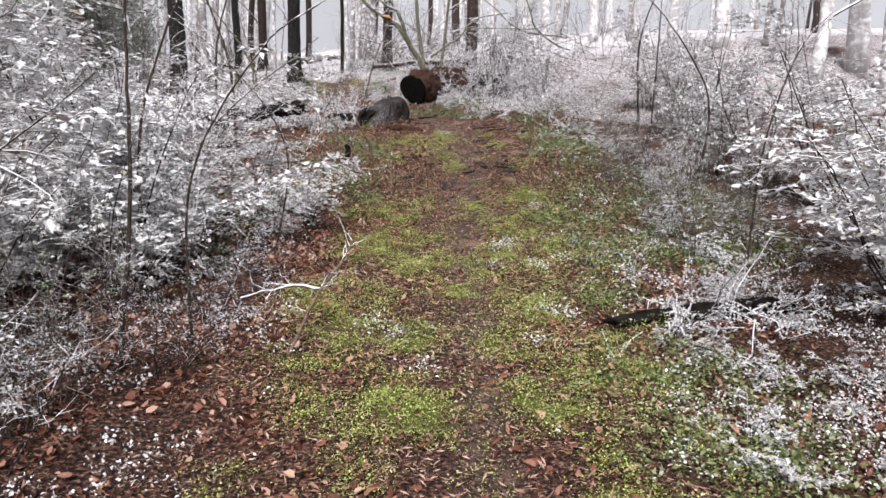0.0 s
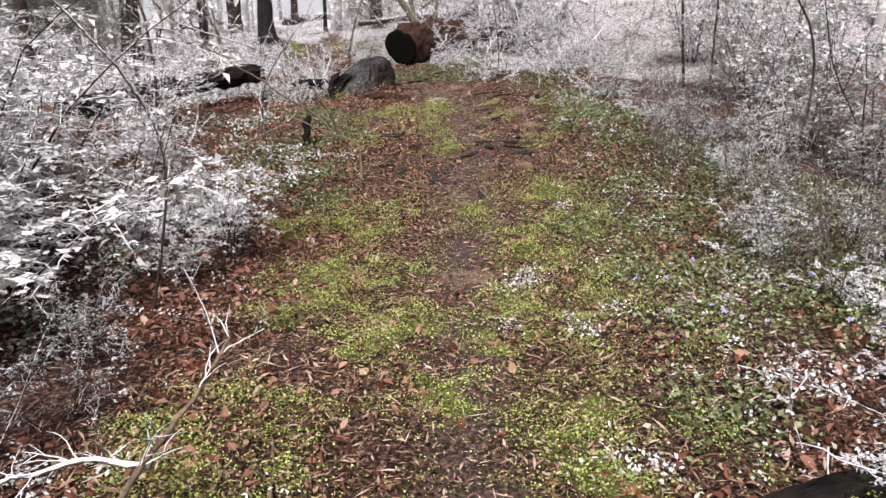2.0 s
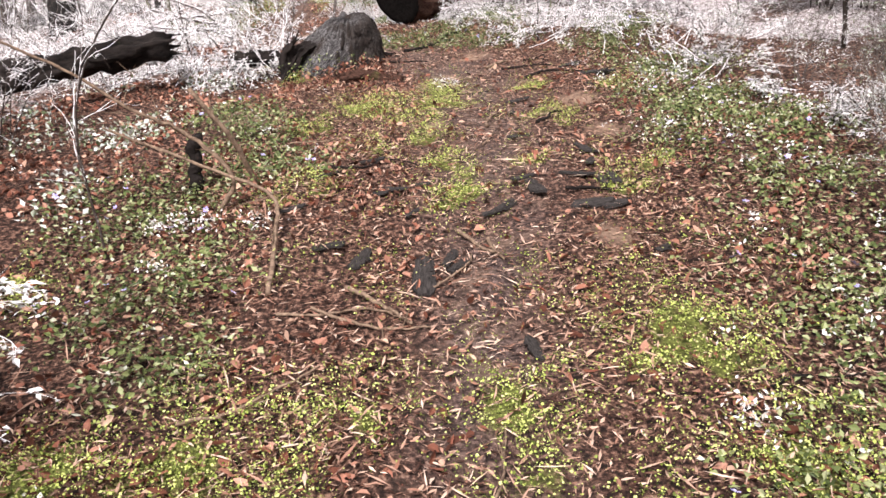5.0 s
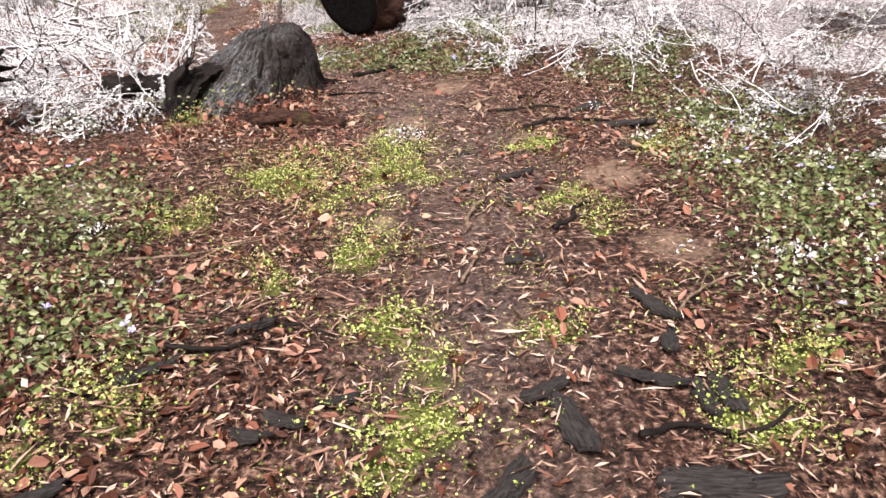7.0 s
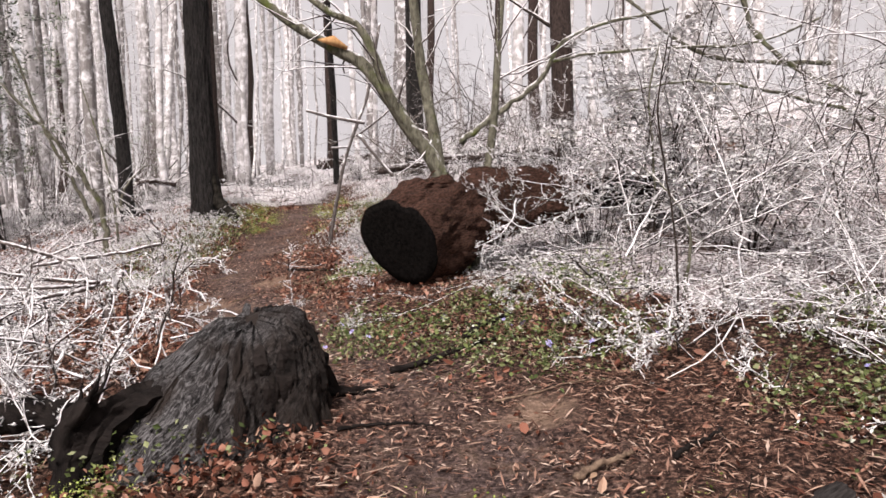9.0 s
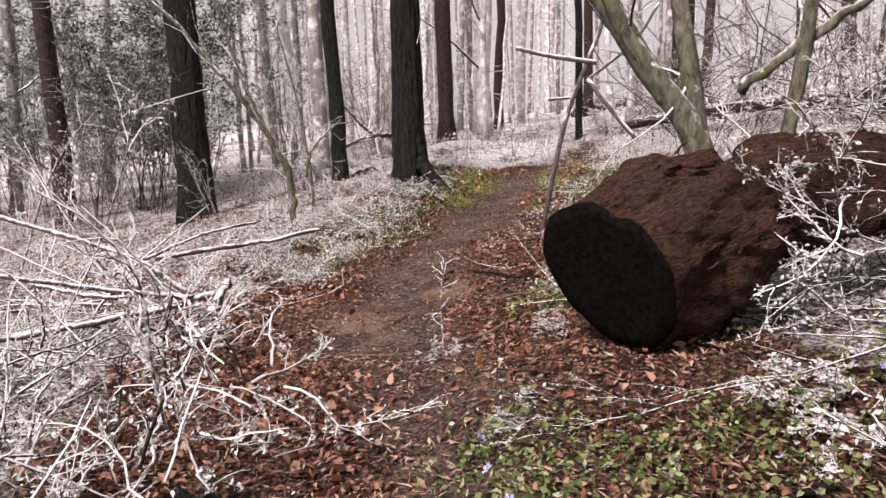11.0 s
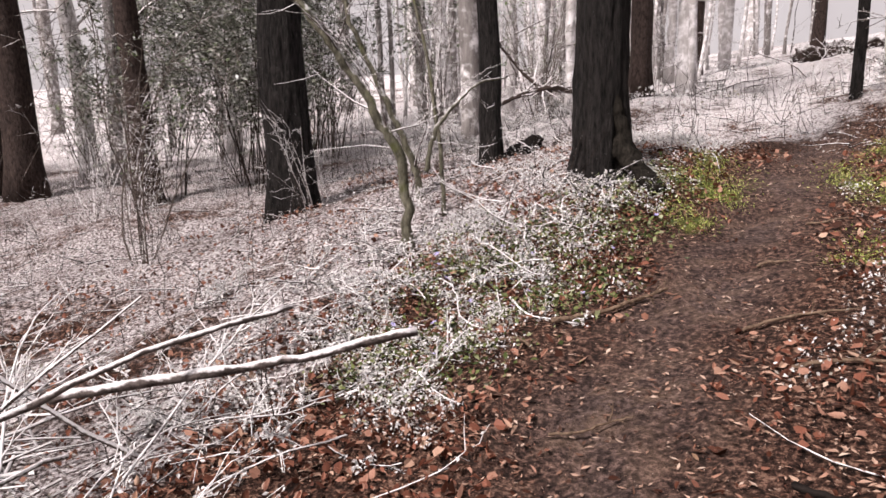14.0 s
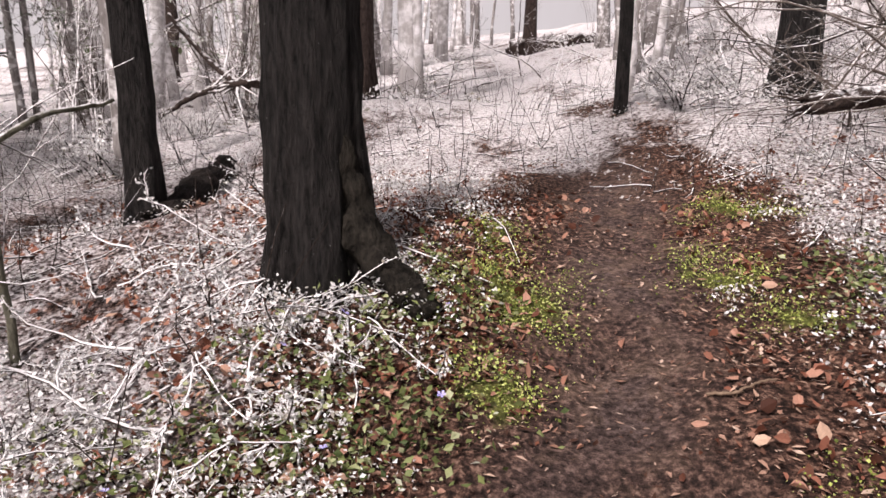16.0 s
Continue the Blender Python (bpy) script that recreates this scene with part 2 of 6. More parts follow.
def tube(geo, path, radii, sides=5, shape=None, cap=True):
    """A tapered tube along a path; shape(ring parameter, angles) scales the radius."""
    p = np.asarray(path, float)
    n = len(p)
    r = np.broadcast_to(np.asarray(radii, float), (n,))
    d = np.gradient(p, axis=0)
    d /= np.linalg.norm(d, axis=1)[:, None] + 1e-9
    mean = d.mean(0)
    ref = np.array((1.0, 0, 0)) if abs(mean[0]) < 0.7 * np.linalg.norm(mean) else np.array((0, 1.0, 0))
    a = ref - (d @ ref)[:, None] * d
    a /= np.linalg.norm(a, axis=1)[:, None] + 1e-9
    b = np.cross(d, a)
    th = np.arange(sides) * 2 * np.pi / sides
    rr = r[:, None] * np.ones(sides)
    if shape is not None:
        rr = rr * np.array([shape(i / max(n - 1, 1), th) for i in range(n)])
    ring = p[:, None] + rr[..., None] * (np.cos(th)[None, :, None] * a[:, None] + np.sin(th)[None, :, None] * b[:, None])
    i = np.arange(n - 1)[:, None] * sides
    j = np.arange(sides)[None]
    k = (j + 1) % sides
    geo.add(ring.reshape(-1, 3), np.stack((i + j, i + k, i + sides + k, i + sides + j), -1).reshape(-1, 4))
    if cap:
        for end, at in ((0, 0), (n - 1, (n - 1) * sides)):
            base = geo.count - n * sides if end == 0 else geo.count - n * sides - 1
            tri = np.stack((at + np.arange(sides), at + (np.arange(sides) + 1) % sides, np.full(sides, 0)), -1) + base
            tri[:, 2] = geo.count
            geo.v.append(p[end][None])
            geo.f.append(tri if end else tri[:, ::-1])
            geo.count += 1


def leaves(geo, at, size, rng, up=0.4, slim=0.45, fold=0.25, full=False):
    """Folded pointed leaves at the given places."""
    at = np.asarray(at, float)
    n = len(at)
    if not n:
        return
    size = np.broadcast_to(size, (n,))[:, None]
    d = rng.normal(size=(n, 3))
    d[:, 2] *= 1 - up
    d /= np.linalg.norm(d, axis=1)[:, None] + 1e-9
    nrm = rng.normal(size=(n, 3)) * (1 - up) + np.array((0, 0, 1.5 * up))
    s = np.cross(d, nrm)
    s /= np.linalg.norm(s, axis=1)[:, None] + 1e-9
    w = np.cross(s, d)
    half = size * slim * (rng.uniform(0.3, 1.7, (n, 1)) if full else rng.uniform(0.6, 1.2, (n, 1)))
    tip = at + d * size
    mid = at + d * size * 0.48 + w * size * fold * rng.uniform(-0.6, 1, (n, 1))
    if full:
        lift = w * size * fold * rng.uniform(-0.3, 1, (n, 1))
        curl = w * size * rng.uniform(-0.35, 0.55, (n, 1)) + s * size * rng.uniform(-0.3, 0.3, (n, 1))
        a, c = at + d * size * 0.28, at + d * size * 0.68
        q = np.stack((at, a + s * half * 0.9 + lift, c + s * half * 0.8 + lift + curl * 0.5, tip + curl, c - s * half * 0.8 + lift + curl * 0.5, a - s * half * 0.9 + lift), 1).reshape(-1, 3)
        b = np.arange(n)[:, None] * 6
        geo.add(q, np.concatenate((b + np.array((0, 1, 2, 3)), b + np.array((0, 3, 4, 5)))))
        return
    q = np.stack((at, mid + s * half, tip, mid - s * half), 1).reshape(-1, 3)
    b = np.arange(n)[:, None] * 4
    geo.add(q, np.concatenate((b + np.array((0, 1, 2)), b + np.array((0, 2, 3)))))


def gnarl(geo, amount, freq, stretch=(1, 1, 1)):
    """Pushes the vertices about by smooth noise, for worn and rotten wood."""
    k = Vector(stretch)
    for a in geo.v:
        for i in range(len(a)):
            p = Vector(a[i])
            a[i] += np.array(noise.noise_vector(p * k * freq)) * amount + np.array(noise.noise_vector(p * k * freq * 2.7)) * amount * 0.45


def curve_path(start, direction, length, rng, steps=6, wander=0.25, droop=0.0):
    p = [np.asarray(start, float)]
    d = np.asarray(direction, float)
    d = d / (np.linalg.norm(d) + 1e-9)
    for _ in range(steps):
        d = d + rng.normal(size=3) * wander * 0.5 + np.array((0, 0, -droop))
        d /= np.linalg.norm(d) + 1e-9
        p.append(p[-1] + d * length / steps)
    return np.array(p)


def along(path, t):
    k = t * (len(path) - 1)
    i = min(int(k), len(path) - 2)
    return path[i] + (path[i + 1] - path[i]) * (k - i), path[i + 1] - path[i]


def smooth_path(points, steps=6):
    """A rounded line through a few points."""
    p = [Vector(q) for q in points]
    p = [p[0] * 2 - p[1]] + p + [p[-1] * 2 - p[-2]]
    out = []
    for a, b, c, d in zip(p, p[1:], p[2:], p[3:]):
        for i in range(steps):
            t = i / steps
            out.append(0.5 * (2 * b + (c - a) * t + (2 * a - 5 * b + 4 * c - d) * t * t + (3 * b - 3 * c + d - a) * t ** 3))
    return np.array(out + [p[-2]])


def thing(name, label, category, at=(0, 0, 0), group="", kind=""):
    ob = tagged(new(name), label, category, group, kind)
    ob.matrix_world = Matrix.Translation(at)
    return ob


def part(name, geo, material, parent, label="", smooth=True):
    ob = new(name, geo.mesh(name, material, smooth) if isinstance(geo, Geo) else geo)
    ob.parent = parent
    if label:
        tagged(ob, label)
    return ob


def lone(name, geo, material, label, category, kind="", smooth=True, group=""):
    return tagged(new(name, geo.mesh(name, material, smooth)), label, category, group, kind)


# ---- the lie of the land ----
TRAIL_Y = (-14, -8, -4, 0, 3, 5, 6.3, 7.6, 9, 10, 11, 12.3, 14, 16, 19, 24, 30, 60)
TRAIL_X = (-0.9, -0.6, -0.2, 0.1, 0.35, 0.5, 0.3, -0.4, -1.4, -2.0, -2.25, -2.2, -2.2, -2.5, -3.6, -4.5, -5, -8)
RISE_Y = (-300, -60, -12, -7, -4, -2.4, -1.2, 0, 1.9, 2.9, 3.5, 4.4, 5, 6.2, 7, 8, 9, 10, 11.4, 12.3, 13.8, 15.8, 19, 28, 60, 300)
RISE_Z = (-9, -3.5, -0.6, -0.36, -0.22, -0.18, -0.11, -0.07, 0.18, 0.40, 0.50, 0.59, 0.68, 0.80, 0.88, 0.90, 0.94, 0.97, 1.15, 1.32, 1.56, 1.70, 1.92, 2.75, 5.0, 9)
TABLE = np.arange(-300, 300.01, 0.1)


def softened(ys, zs, width):
    k = np.hanning(width)
    return np.convolve(np.pad(np.interp(TABLE, ys, zs), width // 2, mode="edge"), k / k.sum(), "valid")


TRAIL_T, RISE_T = softened(TRAIL_Y, TRAIL_X, 15), softened(RISE_Y, RISE_Z, 9)
MOUNDS = ((-3.9, 13.6, 0.32, 1.2), (-4.9, 17.8, 0.30, 1.6), (-2.0, 17.0, 0.22, 0.9), (-0.8, 6.75, 0.10, 0.7), (-0.1, 8.9, 0.16, 0.8), (1.4, 8.6, 0.15, 1.2))


def trail_x(y):
    return np.interp(y, TABLE, TRAIL_T)


def height(x, y):
    x, y = np.asarray(x, float), np.asarray(y, float)
    d = x - trail_x(y)
    left = np.interp(y, (-5, 0, 6, 9, 12, 14), (0.02, 0.03, 0.05, 0.08, 0.06, 0.08))
    right = np.interp(y, (-2, 5, 10, 15), (0.03, 0.06, 0.10, 0.16))
    reach = 18 * np.tanh(d / 18)
    z = np.interp(y, TABLE, RISE_T) + np.where(d > 0, right, left) * reach
    for mx, my, mz, mr in MOUNDS:
        z = z + mz * np.exp(-((x - mx) ** 2 + (y - my) ** 2) / mr ** 2)
    off = np.clip((np.abs(d) - 0.35) / 0.8, 0, 1)
    z = z + 0.035 * off * (np.sin(2.3 * x + 1.1 * y) + np.sin(1.7 * y - 2.9 * x + 2))
    return z + 0.008 * (np.sin(9.1 * x + 3 * y) + np.sin(7.3 * y - 5 * x)) + 0.02 * np.exp(-(d / 0.3) ** 2) * -1


def hz(x, y):
    return float(height(x, y))


def rough(x, y, scale, seed):
    """Smooth waves between about -1 and 1."""
    r = np.random.default_rng(seed)
    out = 0
    for k in range(5):
        a, ph = r.uniform(0, 6.28), r.uniform(0, 6.28)
        out = out + np.sin(scale * (1 + 0.45 * k) * (np.cos(a) * x + np.sin(a) * y) + ph)
    return out / 2.6


# patches: x, y, radius
MOSS_SPOTS = ((-0.36, 5.12, 0.30), (0.2, 5.02, 0.26), (0.16, 5.3, 0.2), (-0.05, 4.68, 0.22), (0.03, 4.05, 0.17), (0.9, 4.38, 0.17), (1.53, 5.05, 0.16), (-0.3, 3.8, 0.1), (0.14, 3.48, 0.15), (0.63, 3.4, 0.12), (0.2, 3.03, 0.16), (1.12, 2.98, 0.16), (-0.78, 4.55, 0.17), (0.9, 5.22, 0.15),
              (0.98, 4.1, 0.1), (0.1, 2.85, 0.14), (0.27, 3.27, 0.09), (1.33, 3.16, 0.12), (-0.68, 3.05, 0.2), (-0.69, 0.16, 0.38), (-0.92, 0.05, 0.28), (-0.41, 0.04, 0.28), (-0.95, -0.56, 0.25), (-0.35, -0.8, 0.3), (0.28, -0.6, 0.26), (0.22, -1.0, 0.26), (0.95, 1.57, 0.3), (0.6, 0.22, 0.3),
              (0.76, -0.66, 0.3), (0.24, 0.95, 0.16), (-0.13, 1.29, 0.15), (-0.75, 1.07, 0.24), (-1.16, 1.07, 0.24), (0.34, 1.3, 0.2), (1.02, 0.82, 0.3), (-2.08, 2.24, 0.35), (-2.5, 1.5, 0.4), (-0.46, -1.02, 0.28), (-0.2, -1.64, 0.26), (-1.2, -2.06, 0.3), (-0.87, -2.5, 0.36), (-0.6, -2.65, 0.3),
              (0.13, -2.74, 0.28), (0.38, -1.85, 0.3), (0.46, -2.18, 0.26), (0.61, -3.26, 0.4), (0.62, 0.17, 0.3), (-0.6, -3.6, 0.4), (0.2, -3.6, 0.3), (-2.61, 13.21, 0.26), (-2.57, 12.63, 0.15), (-1.84, 13.6, 0.2), (-1.65, 13.2, 0.16), (-1.79, 14.4, 0.18), (-1.48, 14.46, 0.14), (-2.76, 13.72, 0.16),
              (-1.65, 12.24, 0.12), (-1.15, 6.2, 0.16))
SAND_SPOTS = ((0.16, -0.05, 0.26), (1.19, 4.69, 0.24), (-1.26, 4.7, 0.3), (1.24, 3.94, 0.2), (0.11, 4.33, 0.1), (-2.0, 9.6, 0.3), (-1.6, 10.2, 0.25), (0.9, 2.45, 0.16), (0.25, 5.95, 0.2), (0.9, 5.4, 0.14), (0.55, 6.7, 0.22))


def spots(x, y, table):
    out = np.zeros_like(np.asarray(x, float))
    for a, b, r in table:
        out = np.maximum(out, np.exp(-(((x - a) ** 2 + (y - b) ** 2) / r ** 2) ** 1.5))
    return out


def frosty(x, y):
    """Where rime covers the ground: beside the trail, from the log onwards."""
    d = x - trail_x(y)
    side = np.clip((np.abs(d) - np.where(d < 0, np.interp(y, (6, 9, 12, 14, 16), (1.6, 1.3, 0.9, 0.5, 0.3)), np.interp(y, (5, 7, 8.5, 9.3, 10.5, 12, 15), (2.7, 2.4, 1.5, 1.0, 0.8, 0.65, 0.4)))) / 0.6, 0, 1)
    side = side * np.where(d < -2.2, np.interp(y, (10, 15), (0.78, 0.95)), 1)
    start = np.clip((y - np.where(d < 0, 6.0, 5.0)) / 1.5, 0, 1)
    far = np.clip((y - 15.0) / 1.4 + 0.35 * rough(x, y, 2.6, 42), 0, 1) * 0.95
    early = np.clip((np.abs(d) - 2.6) / 1.2, 0, 1) * 0.55
    return np.clip(np.maximum(np.maximum(side * start, far), early) * (0.92 + 0.3 * rough(x, y, 2.2, 5)), 0, 1)


def build_ground():
    def axis(lo, hi, fine_lo, fine_hi, step):
        mid = np.arange(fine_lo, fine_hi, step)
        grow = step * 1.16 ** np.arange(1, 60)
        up = fine_hi + np.cumsum(grow)
        dn = fine_lo - np.cumsum(grow)
        return np.concatenate((dn[dn > lo][::-1], mid, up[up < hi]))

    xs, ys = axis(-250, 250, -5, 4, 0.08), axis(-250, 250, -5.5, 17, 0.08)
    gx, gy = np.meshgrid(xs, ys)
    z = height(gx, gy)
    near = np.clip(1 - (np.abs(gx) - 8) / 20, 0, 1)
    z = z + near * 0.012 * rough(gx, gy, 14, 3) + near * 0.006 * rough(gx, gy, 31, 4)
    n, m = gx.shape
    i = np.arange(n - 1)[:, None] * m + np.arange(m - 1)[None]
    g = Geo()
    g.add(np.stack((gx, gy, z), -1).reshape(-1, 3), np.stack((i, i + 1, i + m + 1, i + m), -1).reshape(-1, 4))
    ob = lone("ground", g, SOIL, "brown forest soil with a worn trail and rimed banks", "ground", "structure")
    d = np.abs(gx - trail_x(gy))
    width = np.interp(gy, (-3, 2, 5, 7, 10, 14, 18), (0.16, 0.3, 0.6, 0.7, 0.42, 0.38, 0.3))
    trail = np.clip(1.25 - d / width, 0, 1) * np.clip(0.8 + 0.4 * rough(gx, gy, 5, 8), 0, 1)
    for key, value in (("trail", trail), ("moss", spots(gx, gy, MOSS_SPOTS) * np.clip(0.75 + 0.6 * rough(gx, gy, 9, 16), 0.1, 1)), ("sand", spots(gx, gy, SAND_SPOTS)), ("frost", frosty(gx, gy)), ("far", np.clip((gy - 14.5) / 4, 0, 1))):
        at = ob.data.attributes.new(key, "FLOAT", "POINT")
        at.data.foreach_set("value", value.ravel().astype(np.float32))
    return ob


build_ground()


def haze_glow_ring():
    """Added emissive ring: bright sky and pale winter haze that close the wood far off."""
    m = bpy.data.materials.new("glowing_haze")
    m.use_nodes = True
    n, l = m.node_tree.nodes, m.node_tree.links
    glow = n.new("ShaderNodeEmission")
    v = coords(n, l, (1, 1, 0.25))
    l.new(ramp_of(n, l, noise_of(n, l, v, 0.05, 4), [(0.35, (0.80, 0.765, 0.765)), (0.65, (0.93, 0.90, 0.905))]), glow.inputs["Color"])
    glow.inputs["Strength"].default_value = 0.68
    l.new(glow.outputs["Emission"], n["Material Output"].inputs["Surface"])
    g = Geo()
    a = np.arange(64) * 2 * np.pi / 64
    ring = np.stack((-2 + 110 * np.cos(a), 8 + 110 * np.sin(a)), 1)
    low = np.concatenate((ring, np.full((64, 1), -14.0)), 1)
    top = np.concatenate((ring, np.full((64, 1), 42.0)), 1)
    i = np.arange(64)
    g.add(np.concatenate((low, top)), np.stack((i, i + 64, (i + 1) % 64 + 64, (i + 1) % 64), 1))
    lone("backdrop", g, m, "added glowing ring for bright sky and haze beyond the wood", "backdrop", "structure")


haze_glow_ring()


# ---- trees ----
def trunk_path(x, y, top, lean=(0, 0), kink=0.0, seed=1, steps=26):
    r = np.random.default_rng(seed)
    z0 = hz(x, y) - 0.12
    t = np.linspace(0, 1, steps)
    wob = np.cumsum(r.normal(size=(steps, 2)), 0) * kink * top / steps
    return np.stack((x + lean[0] * t * top + wob[:, 0], y + lean[1] * t * top + wob[:, 1], z0 + t * (top + 0.12)), 1)


def trunk_geo(path, r0, r1, seed, sides=14, flare=0.55, ridge=0.05, roots=5):
    rr = np.random.default_rng(seed)
    ph, ph2 = rr.uniform(0, 6.28, 2)
    lim = len(path)
    zz = path[:, 2] - path[0, 2]
    flares = np.exp(-zz / (2.0 * r0 + 0.08))

    def shape(t, th):
        f = flares[int(round(t * (lim - 1)))]
        wave = ridge * np.sin(th * 9 + ph + 2 * np.sin(t * 40 + ph2)) + ridge * 0.8 * np.sin(th * 17 + t * 23) + ridge * 0.5 * np.sin(th * 3 + t * 9)
        return 1 + wave + flare * f * (0.75 + 0.55 * np.sin(th * roots + ph) + 0.3 * np.sin(2 * th + ph2))

    g = Geo()
    tube(g, path, np.linspace(r0, r1, lim), sides, shape)
    return g


def crown_geo(path, rng, lowest, count, reach, thick, twigs=5):
    """Bare limbs and twigs along the upper trunk."""
    g = Geo()
    for _ in range(count):
        t = rng.uniform(lowest, 1)
        p, d = along(path, t)
        a = rng.uniform(0, 6.28)
        out = np.array((np.cos(a), np.sin(a), rng.uniform(-0.1, 0.9)))
        ln = reach * rng.uniform(0.4, 1.1) * (1.15 - 0.6 * t)
        limb = curve_path(p, out, ln, rng, 7, 0.3, 0.02)
        tube(g, limb, np.linspace(thick * (1.2 - t), 0.004, len(limb)), 4, cap=False)
        for _ in range(twigs):
            q, dd = along(limb, rng.uniform(0.25, 1))
            tw = curve_path(q, dd / np.linalg.norm(dd) + rng.normal(size=3) * 0.7, ln * rng.uniform(0.15, 0.4), rng, 3, 0.3)
            tube(g, tw, np.linspace(0.006, 0.002, len(tw)), 3, cap=False)
    return g


def tree(label, x, y, top, r0, r1, material, lean=(0, 0), kink=0.0, seed=1, sides=14, flare=0.55, ridge=0.05, limbs=10, lowest=0.3, reach=2.5, steps=26, twig=None, group=""):
    path = trunk_path(x, y, top, lean, kink, seed, steps)
    base = path[0].copy()
    ob = thing("tree", label, "tree", base, group)
    path = path - base
    g = trunk_geo(path, r0, r1, seed, sides, flare, ridge)
    if sides >= 20:
        gnarl(g, 0.11 * r0, 2.2 / r0, (1, 1, 0.35))
        gnarl(g, 0.05 * r0, 7.0 / r0, (1, 1, 0.5))
    part("trunk", g, material, ob)
    if limbs:
        part("crown", crown_geo(path, np.random.default_rng(seed + 7), lowest, limbs, reach, r0 * 0.25), twig or TWIG, ob, "bare rimed limbs and twigs")
    return ob


big = tree("large dark-barked tree with root flare beside the trail", -3.34, 13.08, 13, 0.160, 0.122, DARK_BARK, (-0.004, 0.0), 0.010, 3, 64, 0.5, 0.035, 8, 0.45, 3, 90)
for points, r0, r1 in (([(0.05, -0.01, 0.66), (0.12, -0.03, 0.45), (0.20, -0.05, 0.29), (0.31, -0.08, 0.17), (0.48, -0.12, 0.03)], 0.08, 0.06),):
    g = Geo()
    p = smooth_path(points, 8)
    tube(g, p, np.linspace(r0, r1, len(p)), 14, lambda t, a: 1 + 0.2 * np.sin(2 * a + 5 * t) + 0.08 * np.sin(7 * a - 15 * t))
    gnarl(g, 0.025, 12)
    part("root", g, ROOT_BARK, big, "mossy dark root")
tree("reddish-barked tree behind the large trunk", -5.0, 17.9, 14, 0.135, 0.10, RED_BARK, (-0.006, 0), 0.01, 4, 24, 0.6, 0.05, 8, 0.4)
tree("slim dark kinked tree on the rimed slope", -5.06, 14.4, 11, 0.103, 0.065, DARK_BARK, (-0.03, 0), 0.05, 5, 20, 0.6, 0.05, 7, 0.4, 2.2, 50)
tree("stout dark tree on the lower slope", -6.3, 12.9, 13, 0.20, 0.12, DARK_BARK, (-0.03, 0.01), 0.01, 6, 28, 0.5, 0.05, 10, 0.25, 2.8, 60)
tree("thin dark dead pole beside the trail", -2.32, 16.85, 6, 0.055, 0.05, DARK_BARK, (-0.005, 0), 0.02, 7, 12, 0.3, 0.06, 0)
tree("broad grey tree up the slope", -1.8, 25.3, 16, 0.32, 0.2, GREY_BARK, (0, 0), 0.01, 8, 20, 0.5, 0.04, 9, 0.35)
tree("dark tree up the slope", -4.6, 27.6, 15, 0.135, 0.10, RED_BARK, (0, 0), 0.01, 9, 16, 0.5, 0.05, 9, 0.35)
tree("reddish tree on the lower slope", -11.6, 12.9, 14, 0.21, 0.15, RED_BARK, (-0.02, 0), 0.01, 10, 18, 0.5, 0.06, 12, 0.2)
tree("dark broken tree on the lower slope", -8.66, 12.9, 4.2, 0.14, 0.10, RED_BARK, (-0.03, 0), 0.03, 11, 16, 0.5, 0.06, 3, 0.5, 1.0)
tree("grey tree on the lower slope", -16.5, 13.4, 14, 0.26, 0.18, GREY_BARK, (-0.015, 0), 0.012, 12, 16, 0.5, 0.05, 10, 0.2)
tree("slim grey tree beyond the kinked trunk", -6.4, 16.0, 13, 0.12, 0.09, GREY_BARK, (-0.02, 0), 0.01, 15, 14, 0.4, 0.05, 8, 0.3)
tree("dark tree behind the fallen log", 1.6, 15.0, 14, 0.17, 0.1, RED_BARK, (-0.02, 0), 0.012, 13, 16, 0.5, 0.05, 12, 0.12, 2.6)
tree("dark tree behind the leaning stems", -0.9, 17.5, 14, 0.16, 0.1, DARK_BARK, (0.0, 0), 0.012, 14, 16, 0.5, 0.05, 10, 0.2, 2.4)


